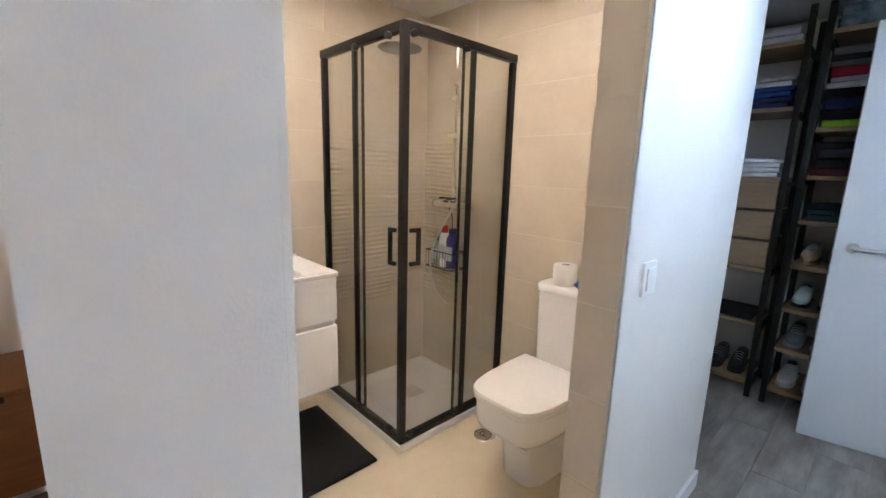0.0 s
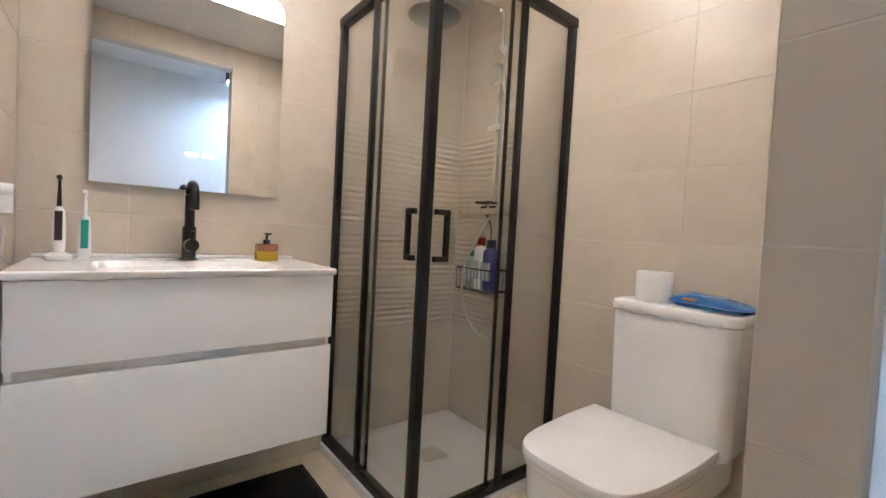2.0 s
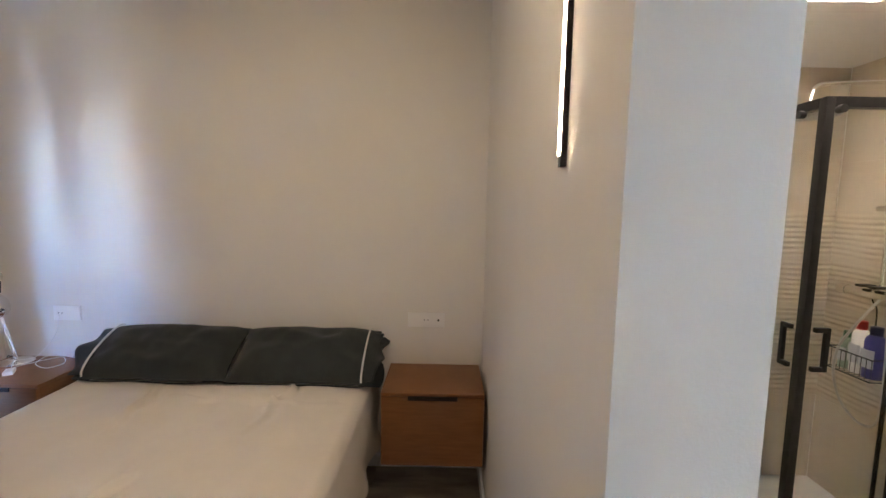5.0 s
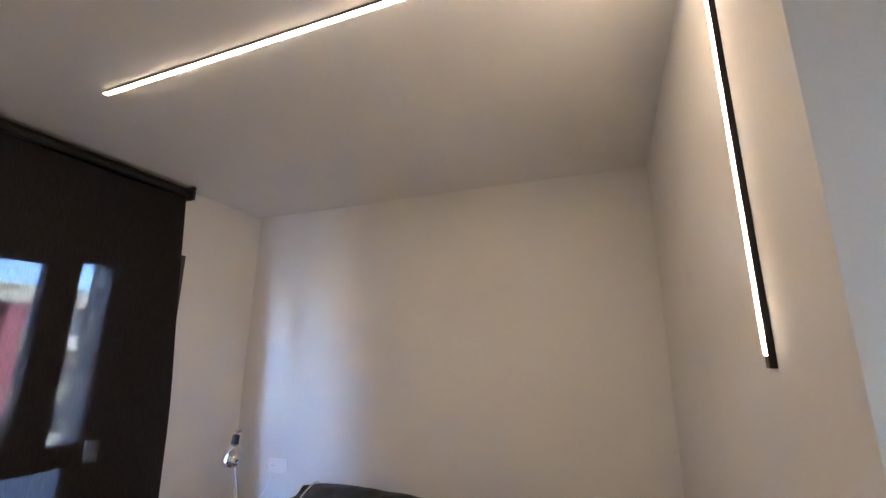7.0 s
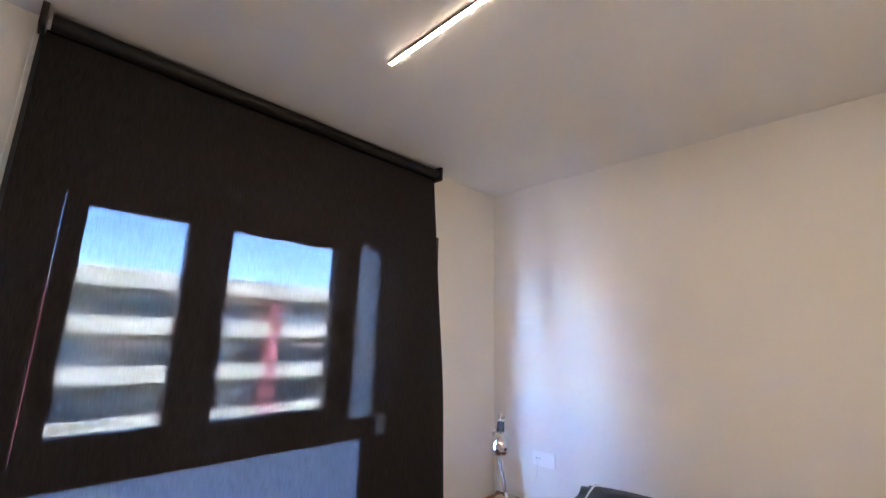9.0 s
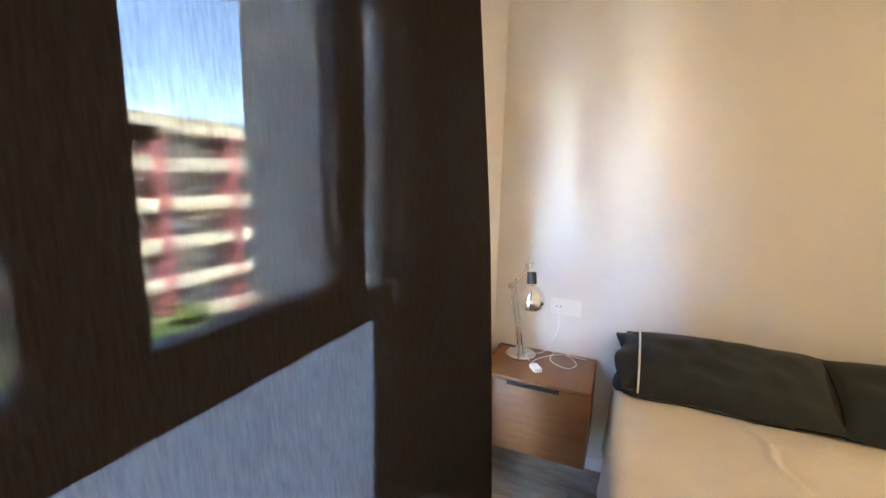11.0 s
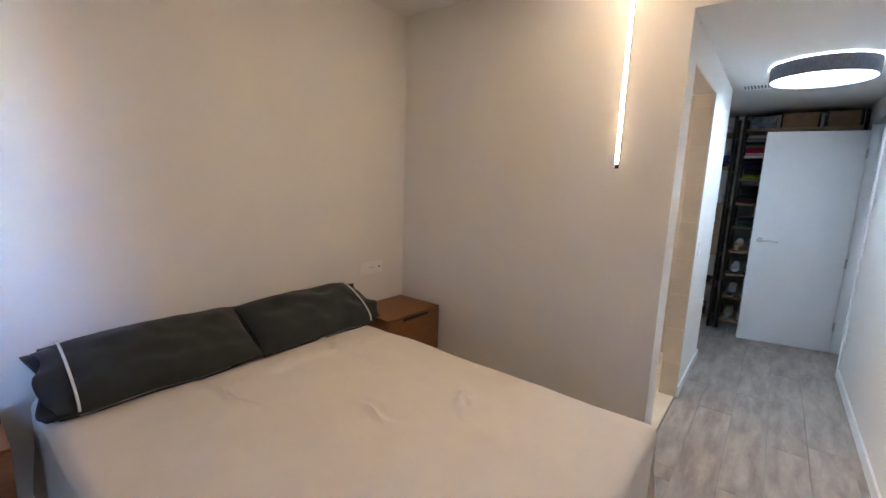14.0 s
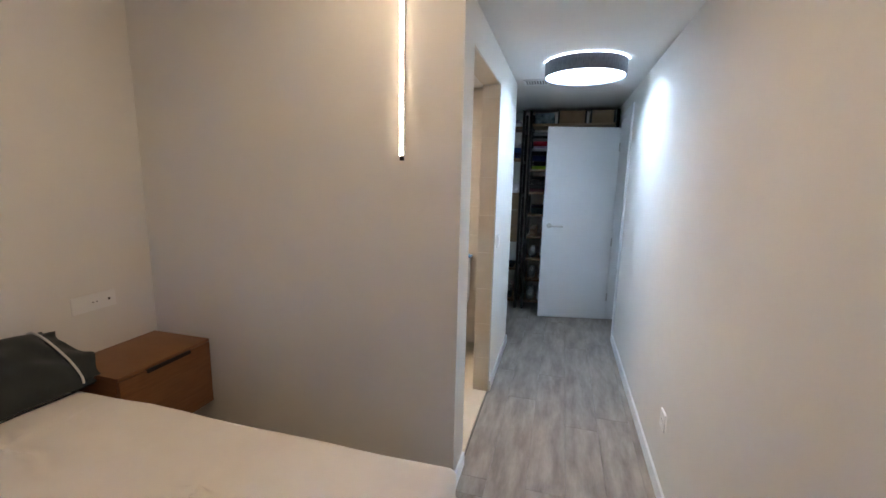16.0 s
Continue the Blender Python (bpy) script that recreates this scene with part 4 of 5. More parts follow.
def apartment_building():
    yf = -34.0
    t = thing("apartment_building", "long beige apartment building with balconies and maroon piers", "building", (-10, yf, -14))
    x0, x1 = -48.0, 34.0
    box_part("wall", (x0, x1, yf - 12, yf - 1.6, -14, 4.6), FACADE, t, "", 0)
    box_part("roof", (x0, x1, yf - 12, yf + 0.25, 4.2, 5.45), FACADE, t, "beige concrete roof band", 0.03)
    # Shade of the balcony recesses is put into this dark pane colour.
    dark = varied("shaded_recess", (0.10, 0.10, 0.11), (0.18, 0.17, 0.17), 0.7, 0.6)
    shut = varied("pale_shutter", (0.55, 0.56, 0.58), (0.68, 0.68, 0.68), 0.6, 1.0)
    win = mat("far_window_glass", (0.09, 0.12, 0.15), 0.1)
    rnd = random.Random(4)
    for k in range(6):
        z = 1.35 - 3.05 * k
        box_part("balcony_band", (x0, x1, yf - 0.12, yf + 0.12, z - 0.05, z + 1.05), FACADE, t, "beige balcony parapet", 0.02)
        box_part("balcony_slab", (x0, x1, yf - 1.6, yf - 0.12, z - 0.05, z + 0.15), FACADE, t, "", 0)
        x = x0 + 1.5
        while x < x1 - 4:
            w = rnd.choice((1.4, 2.2, 3.0))
            m = rnd.choice((win, win, shut, dark))
            o = box_part("window", (x, x + w, yf - 1.62, yf - 1.52, z + 0.2, z + 2.55), shut if m is shut else TRIM, t, "", 0)
            if m is not shut:
                for q in range(2):
                    box_part("pane", (x + 0.08 + q * (w / 2 - 0.02), x + w / 2 - 0.04 + q * (w / 2 - 0.02), yf - 1.53, yf - 1.50, z + 0.28, z + 2.47), m, o, "", 0)
            x += w + rnd.choice((0.8, 1.3, 2.4))
    for i, px in enumerate((-44.0, -38.0, -31.0, -25.0, -18.6, -12.2, -6.6, 1.2, 7.5, 14.0, 21.0, 28.0)):
        box_part("pier", (px - 0.42, px + 0.42, yf - 1.5, yf + 0.20, -14, 4.2), RED, t, "maroon rendered pier", 0.03)
    for px, k in ((-9.5, 0), (-15.5, 1), (-3.5, 1), (-22.0, 2), (-8.8, 3)):
        z = 1.35 - 3.05 * k
        bm = bmesh.new()
        add_box(bm, px - 1.6, px + 1.6, yf + 0.1, yf + 0.7, z + 2.35, z + 2.45)
        part("awning", bm, varied("pale_awning", (0.55, 0.36, 0.27), (0.62, 0.42, 0.32), 0.8, 2), t, "half-drawn pinkish awning")


apartment_building()

# ---------- small things in the bathroom ----------
def mirror():
    t = thing("bathroom_mirror", "frameless rectangular wall mirror with a small lit clock", "mirror", (BX, 0.585, 1.105))
    box_part("backing", (BX + 0.0005, BX + 0.016, 0.330, 0.820, 1.126, 1.83), BLACKSATIN, t, "", 0)
    bm = bmesh.new()
    rings = []
    for x in (BX + 0.0165, BX + 0.0215):
        ring = [(x, 0.283, 1.111), (x, 0.868, 1.111)]
        for cy, a0 in ((0.868 - 0.055, 0), (0.283 + 0.055, 90)):
            ring += [(x, cy + 0.055 * math.cos(radians(a0 + 15 * k)), 1.832 + 0.055 * math.sin(radians(a0 + 15 * k))) for k in range(7)]
        rings.append(ring)
    add_loft(bm, rings)
    part("mirror_glass", bm, MIRROR, t, "silvered glass with rounded upper corners", smooth=False)
    digit = glow("white_digits", (1.0, 1.0, 1.0), 0.035)
    icon = glow("violet_icon", (0.22, 0.20, 1.0), 0.045)
    xs = BX + 0.0218
    y = 0.545
    for k, (dy, dz, w, h) in enumerate(((0, 0, 0.004, 0.011), (0.007, 0.0, 0.008, 0.003), (0.007, 0.008, 0.008, 0.003), (0.017, 0.002, 0.002, 0.002), (0.017, 0.008, 0.002, 0.002), (0.022, 0.0, 0.007, 0.003), (0.022, 0.008, 0.007, 0.003), (0.032, 0.0, 0.007, 0.003), (0.032, 0.008, 0.007, 0.003))):
        box_part("clock_bar", (xs, xs + 0.0006, y + dy, y + dy + w, 1.234 + dz, 1.234 + dz + h), digit, t, "lit clock mark", 0)
    for dy in (0.052, 0.074):
        box_part("touch_icon", (xs, xs + 0.0008, y + dy, y + dy + 0.016, 1.232, 1.247), icon, t, "lit violet touch icon", 0.0003)


mirror()


def faucet():
    x, y, z = 0.135, 0.557, 0.866
    t = thing("basin_tap", "matt black tall basin tap with a curved spout", "tap", (x, y, z))
    bm = bmesh.new()
    add_cyl(bm, (x, y, z), (x, y, z + 0.006), 0.028, seg=28)
    add_cyl(bm, (x, y, z + 0.006), (x, y, z + 0.115), 0.0225, 0.021, 28)
    part("body", bm, BLACKSATIN, t)
    bm = bmesh.new()
    add_tube(bm, smooth_path([(x, y, z + 0.11), (x, y, z + 0.20), (x + 0.012, y, z + 0.240), (x + 0.045, y, z + 0.256), (x + 0.078, y, z + 0.240), (x + 0.092, y, z + 0.21), (x + 0.095, y, z + 0.172)], 8), 0.0155, 16)
    part("spout", bm, BLACKSATIN, t)
    bm = bmesh.new()
    add_cyl(bm, (x + 0.018, y, z + 0.05), (x + 0.052, y + 0.004, z + 0.052), 0.021, seg=24)
    add_cyl(bm, (x + 0.045, y + 0.004, z + 0.055), (x + 0.05, y + 0.004, z + 0.10), 0.006)
    part("lever", bm, BLACKSATIN, t)


faucet()


def soap():
    x, y, z = 0.165, 0.808, 0.8655
    t = thing("soap_dispenser", "amber glass soap dispenser with a black pump", "soap bottle", (x, y, z))
    am = mat("amber_bottle", (0.50, 0.20, 0.10), 0.1)
    am.node_tree.nodes["Principled BSDF"].inputs["Transmission Weight"].default_value = 0.6
    bm = bmesh.new()
    add_box(bm, x - 0.022, x + 0.022, y - 0.037, y + 0.037, z + 0.036, z + 0.064, bevel=0.006, seg=3)
    part("bottle", bm, am, t, "amber glass shoulder")
    bm = bmesh.new()
    add_box(bm, x - 0.022, x + 0.022, y - 0.037, y + 0.037, z, z + 0.0355, bevel=0.004, seg=3)
    part("liquid", bm, mat("yellow_soap", (0.42, 0.28, 0.03), 0.12), t, "yellow liquid soap")
    bm = bmesh.new()
    add_cyl(bm, (x, y, z + 0.064), (x, y, z + 0.08), 0.013)
    add_cyl(bm, (x, y, z + 0.08), (x, y, z + 0.098), 0.005)
    add_box(bm, x - 0.01, x + 0.034, y - 0.008, y + 0.008, z + 0.098, z + 0.106, bevel=0.003)
    part("pump", bm, BLACKSATIN, t, "black pump")


soap()


def toothbrush(x, y, col, collab, dark_head, h, charger):
    z = 0.8655
    t = thing("electric_toothbrush", ("white electric toothbrush with a " + collab + " grip standing by the basin"), "toothbrush", (x, y, z), "toothbrushes on the washbasin")
    if charger:
        bm = bmesh.new()
        add_lathe(bm, (x, y, z), [(0.032, 0.0), (0.033, 0.012), (0.024, 0.017), (0.018, 0.022)], 24)
        part("charger", bm, PLASTIC, t, "white charging base")
    b = 0.022 if charger else 0.0
    bm = bmesh.new()
    add_lathe(bm, (x, y, z + b), [(0.014, 0.0), (0.0155, 0.02), (0.0155, 0.09), (0.013, 0.125), (0.007, 0.135)], 20)
    part("handle", bm, PLASTIC, t)
    bm = bmesh.new()
    add_box(bm, x + 0.008, x + 0.0175, y - 0.009, y + 0.009, z + b + 0.035, z + b + 0.122, bevel=0.004)
    part("grip", bm, col, t, collab + " rubber grip")
    bm = bmesh.new()
    add_cyl(bm, (x, y, z + b + 0.133), (x, y, z + b + h - 0.02), 0.006, 0.0035, 12)
    add_cyl(bm, (x - 0.002, y, z + b + h - 0.018), (x + 0.016, y, z + b + h - 0.014), 0.0065, seg=14)
    part("brush_head", bm, BLACKSATIN if dark_head else PLASTIC, t)


toothbrush(0.155, 0.222, mat("brown_rubber", (0.03, 0.014, 0.012), 0.5), "dark brown", True, 0.235, True)
toothbrush(0.16, 0.281, mat("teal_rubber", (0.01, 0.30, 0.24), 0.45), "teal", False, 0.22, False)


def socket_plate(name, label, c, ux, n, w, h, cups, extra=None):
    """A wall plate: c is its middle on the wall, ux along the wall, n out of it."""
    c, ux, n = Vector(c), Vector(ux), Vector(n)
    t = thing(name, label, "socket", c)
    m = Matrix((ux, (0, 0, 1), n)).transposed().to_4x4()
    m.translation = c
    bm = bmesh.new()
    add_box(bm, -w / 2, w / 2, -h / 2, h / 2, 0.0003, 0.0091, bevel=0.0012)
    bm.transform(m)
    part("plate", bm, PLASTIC, t)
    for u in cups:
        bm = bmesh.new()
        add_lathe(bm, (u, 0, 0), [(0.021, 0.0092), (0.021, 0.0105), (0.019, 0.0105), (0.018, 0.0095), (0.0, 0.0094)], 28)
        bm.transform(m)
        cup = part("outlet", bm, PLASTIC, t)
        # Black discs imitate the shade inside the two holes.
        for s in (-0.0095, 0.0095):
            bm = bmesh.new()
            add_cyl(bm, (u + s, 0, 0.0092), (u + s, 0, 0.0102), 0.003, seg=10)
            bm.transform(m)
            part("pin_hole_disc", bm, BLACKSATIN, cup)
    if extra is not None:
        bm = bmesh.new()
        add_cyl(bm, (extra, 0, 0.0092), (extra, 0, 0.0115), 0.006, seg=14)
        bm.transform(m)
        part("aerial_jack", bm, BLACKSATIN, t, "black round jack")
    return t, m


socket_plate("socket", "white triple wall socket plate above the nightstand", (0, -0.33, 0.870), (0, 1, 0), (1, 0, 0), 0.205, 0.082, (0.0,), 0.068)
socket_plate("socket", "white wall socket plate with one outlet behind the bedside lamp", (0, -2.345, 0.868), (0, 1, 0), (1, 0, 0), 0.15, 0.082, (-0.036,))
socket_plate("socket", "white single wall socket low on the long wall", (XR, 0.305, 0.372), (0, -1, 0), (-1, 0, 0), 0.082, 0.088, (0.0,))
ts, ms = socket_plate("socket", "white wall socket on the tiles beside the vanity", (0.405, BY0 + 0.0003, 1.05), (-1, 0, 0), (0, 1, 0), 0.082, 0.082, (0.0,))


def plug_and_cable():
    t = thing("charger_plug", "white plug in the bathroom socket with a thin cable", "plug", (0.405, BY0 + 0.01, 1.035))
    bm = bmesh.new()
    add_cyl(bm, (0.405, BY0 + 0.0105, 1.05), (0.405, BY0 + 0.045, 1.05), 0.018, 0.016, 20)
    add_box(bm, 0.393, 0.417, BY0 + 0.022, BY0 + 0.045, 0.995, 1.05, bevel=0.006)
    part("plug", bm, PLASTIC, t)
    bm = bmesh.new()
    add_tube(bm, smooth_path([(0.405, BY0 + 0.034, 0.997), (0.400, BY0 + 0.03, 0.98), (0.37, BY0 + 0.022, 0.92), (0.30, BY0 + 0.012, 0.885), (0.22, BY0 + 0.016, 0.86), (0.20, BY0 + 0.022, 0.80), (0.24, BY0 + 0.02, 0.74), (0.30, BY0 + 0.02, 0.72), (0.33, BY0 + 0.018, 0.66), (0.28, BY0 + 0.016, 0.62)], 8), 0.0022, 8)
    part("cable", bm, PLASTIC, t, "thin white cable")


plug_and_cable()


def towel():
    t = thing("towel", "white terry towel hanging in folds from a wall hook", "towel", (1.40, BY0 + 0.04, 1.25))
    white = varied("white_terry", (0.76, 0.76, 0.77), (0.82, 0.82, 0.82), 0.95, 40, bump=0.9, bump_scale=350, sheen=0.3)
    bm = bmesh.new()
    n, rows = 44, 30
    rings = []
    for k in range(rows + 1):
        h = k / rows
        z = 1.86 - 0.76 * h
        half = 0.024 + 0.062 * min(1, h * 1.5) ** 0.8 * (1 - 0.75 * max(0, h - 0.62) / 0.38)
        dep = 0.014 + 0.034 * min(1, h * 1.3)
        ring = []
        for i in range(n):
            a = 2 * math.pi * i / n
            f = 1 + 0.16 * math.sin(5 * a + 1.3 + 0.8 * h) * min(1, h * 2) + 0.05 * noise.noise(Vector((3 * math.cos(a), 3 * math.sin(a), h * 4)))
            ring.append((1.41 + half * math.cos(a) * f - 0.02 * h, BY0 + 0.012 + dep + dep * math.sin(a) * f, z - 0.06 * math.cos(a + 0.9) * max(0, h - 0.6) / 0.4))
        rings.append(ring)
    add_loft(bm, rings)
    part("cloth", bm, white, t)
    bm = bmesh.new()
    add_cyl(bm, (1.41, BY0 + 0.0005, 1.85), (1.41, BY0 + 0.03, 1.85), 0.008)
    add_cyl(bm, (1.41, BY0 + 0.0005, 1.85), (1.41, BY0 + 0.006, 1.85), 0.02, seg=24)
    part("hook", bm, BLACKSATIN, t, "black wall hook")


towel()


def bath_mat():
    bm = bmesh.new()
    nx, ny = 26, 34
    g = []
    x0, x1, y0, y1 = 0.160, 0.752, 0.20, 0.985
    for i in range(nx + 1):
        g.append([bm.verts.new((x0 + (x1 - x0) * i / nx, y0 + (y1 - y0) * j / ny, 0.012 + 0.0025 * noise.noise(Vector((i * 0.9, j * 0.9, 0))))) for j in range(ny + 1)])
    for i in range(nx):
        for j in range(ny):
            bm.faces.new((g[i][j], g[i + 1][j], g[i + 1][j + 1], g[i][j + 1]))
    ob = single("bath_mat", bm, MAT, "black pile bath mat on the floor under the vanity", "mat")
    so = ob.modifiers.new("thick", "SOLIDIFY")
    so.thickness = 0.0095
    so.offset = -1


bath_mat()
bm = bmesh.new()
add_lathe(bm, (0.937, 1.518, 0.0021), [(0.056, 0.0), (0.056, 0.003), (0.052, 0.006), (0.018, 0.005), (0.014, 0.003), (0.0, 0.003)], 36)
single("floor_drain", bm, CHROME, "round chrome drain cover in the bathroom floor", "drain")


def bottle(name, x, y, z, r, h, body, cap, label, capname):
    t = thing(name, label, "bottle", (x, y, z), "bottles in the shower basket")
    bm = bmesh.new()
    add_lathe(bm, (x, y, z), [(r * 0.95, 0), (r, 0.01), (r, h * 0.72), (r * 0.8, h * 0.80), (r * 0.45, h * 0.84)], 20)
    part("bottle", bm, body, t)
    bm = bmesh.new()
    add_lathe(bm, (x, y, z), [(r * 0.62, h * 0.835), (r * 0.62, h * 0.99), (r * 0.5, h)], 18)
    part("cap", bm, cap, t, capname)
    bm = bmesh.new()
    add_box(bm, x - r * 0.7, x + r * 0.7, y - r - 0.0015, y - r * 0.6, z + h * 0.2, z + h * 0.55)
    part("label", bm, mat(name + "_label", (0.55, 0.58, 0.62), 0.4), t, "printed label")


def caddy():
    y0, y1, x0, x1, z0, z1 = BY1 - 0.135, BY1 - 0.012, 0.232, 0.455, 0.742, 0.845
    t = thing("shower_basket", "black wire shower basket hanging on the tiles", "basket", (0.335, BY1 - 0.07, z0))
    for z in (z0, z1):
        bm = bmesh.new()
        add_tube(bm, [(x0, y1, z), (x0, y0, z), (x1, y0, z), (x1, y1, z), (x0, y1, z)], 0.0035, 8)
        part("rim", bm, BLACK, t)
    for k in range(10):
        x = x0 + (x1 - x0) * k / 9
        bm = bmesh.new()
        add_tube(bm, [(x, y0, z1), (x, y0, z0), (x, y1, z0), (x, y1, z1)], 0.0018, 6)
        part("wire", bm, BLACK, t)
    bm = bmesh.new()
    add_tube(bm, smooth_path([(0.335, y1 - 0.004, z1), (0.335, y1 - 0.004, 1.04), (0.318, y1 - 0.012, 1.09), (0.312, y1 - 0.03, 1.165), (0.318, y1 - 0.075, 1.168)], 6), 0.003, 8)
    part("hanger", bm, BLACK, t, "black wire hanger over the mixer")
    for hx in (0.312, 0.372):
        bm = bmesh.new()
        add_box(bm, hx - 0.018, hx + 0.018, y1 - 0.085, y1 - 0.015, 1.160, 1.172, bevel=0.003)
        part("clip", bm, BLACK, t, "black clip on the mixer")
    bottle("shampoo_bottle", 0.329, BY1 - 0.07, z0 + 0.003, 0.033, 0.253, PLASTIC, mat("red_cap", (0.55, 0.02, 0.015), 0.35), "white shampoo bottle with a red cap", "red cap")
    bottle("gel_bottle", 0.398, BY1 - 0.07, z0 + 0.003, 0.038, 0.243, mat("blue_bottle", (0.035, 0.035, 0.22), 0.3), mat("navy_cap", (0.015, 0.02, 0.09), 0.3), "dark blue shower gel bottle", "navy cap")
    bottle("lotion_bottle", 0.262, BY1 - 0.07, z0 + 0.003, 0.027, 0.185, mat("pale_green_bottle", (0.30, 0.40, 0.33), 0.3), mat("green_cap", (0.04, 0.13, 0.08), 0.3), "pale green lotion bottle", "green cap")


caddy()


def toilet_roll():
    x, y, z = 1.186, 1.742, 0.8215
    t = thing("toilet_roll", "white toilet paper roll standing on the tank", "toilet paper", (x, y, z))
    bm = bmesh.new()
    add_lathe(bm, (x, y, z), [(0.053, 0.0), (0.055, 0.004), (0.055, 0.092), (0.052, 0.096), (0.021, 0.096), (0.020, 0.09), (0.020, 0.012), (0.0, 0.012)], 36)
    part("paper", bm, varied("tissue", (0.78, 0.77, 0.76), (0.83, 0.82, 0.81), 0.95, 60, bump=0.5, bump_scale=200), t)
    bm = bmesh.new()
    add_lathe(bm, (x, y, z), [(0.0199, 0.014), (0.0199, 0.095), (0.0185, 0.095), (0.0185, 0.014), (0.0199, 0.014)], 24)
    part("core", bm, varied("cardboard_core", (0.45, 0.36, 0.26), (0.52, 0.42, 0.30), 0.9, 30), t, "cardboard core")


toilet_roll()


def wipes():
    t = thing("wipes_pack", "crumpled blue plastic pack of wet wipes on the tank", "wipes pack", (1.36, 1.745, 0.822))
    m = varied("blue_foil", (0.01, 0.03, 0.24), (0.02, 0.22, 0.50), 0.28, 9, bump=0.6, bump_scale=25)
    bm = bmesh.new()
    nu, nv = 26, 14
    for side in (1, -1):
        g = []
        for i in range(nu + 1):
            row = []
            for j in range(nv + 1):
                u, v = 2 * i / nu - 1, 2 * j / nv - 1
                f = (1 - abs(u) ** 4) ** 0.6 * (1 - abs(v) ** 3) ** 0.6
                hh = (0.021 - 0.009 * u) * f + 0.006 * noise.noise(Vector((u * 5, v * 4, side))) * f
                z = 0.8225 + 0.012 + (hh + 0.002 if side > 0 else -min(0.011, hh)) + 0.004 * abs(u) ** 6
                row.append(bm.verts.new((1.362 + u * 0.115, 1.748 + v * 0.055 * (1 + 0.06 * math.sin(u * 7)) - 0.02 * u, max(z, 0.8222))))
            g.append(row)
        for i in range(nu):
            for j in range(nv):
                bm.faces.new((g[i][j], g[i + 1][j], g[i + 1][j + 1], g[i][j + 1]))
    bmesh.ops.remove_doubles(bm, verts=bm.verts[:], dist=0.0008)
    part("pack", bm, m, t)
    bm = bmesh.new()
    add_box(bm, 1.325, 1.395, 1.73, 1.768, 0.8575, 0.8605, bevel=0.001)
    part("flap", bm, mat("pale_flap", (0.45, 0.58, 0.75), 0.3), t, "pale resealable flap")
    bm = bmesh.new()
    add_box(bm, 1.29, 1.33, 1.70, 1.715, 0.844, 0.850, bevel=0.002)
    part("print", bm, mat("orange_print", (0.55, 0.18, 0.05), 0.35), t, "orange print")


wipes()


def switch():
    t = thing("light_switch", "white rocker light switch on the corridor wall", "switch", (XL, 1.150, 1.072))
    box_part("plate", (XL + 0.0003, XL + 0.009, 1.109, 1.191, 1.027, 1.117), PLASTIC, t, "", 0.003)
    bm = bmesh.new()
    add_box(bm, XL + 0.0092, XL + 0.014, 1.123, 1.177, 1.042, 1.102, bevel=0.002)
    part("rocker", bm, PLASTIC, t)


switch()

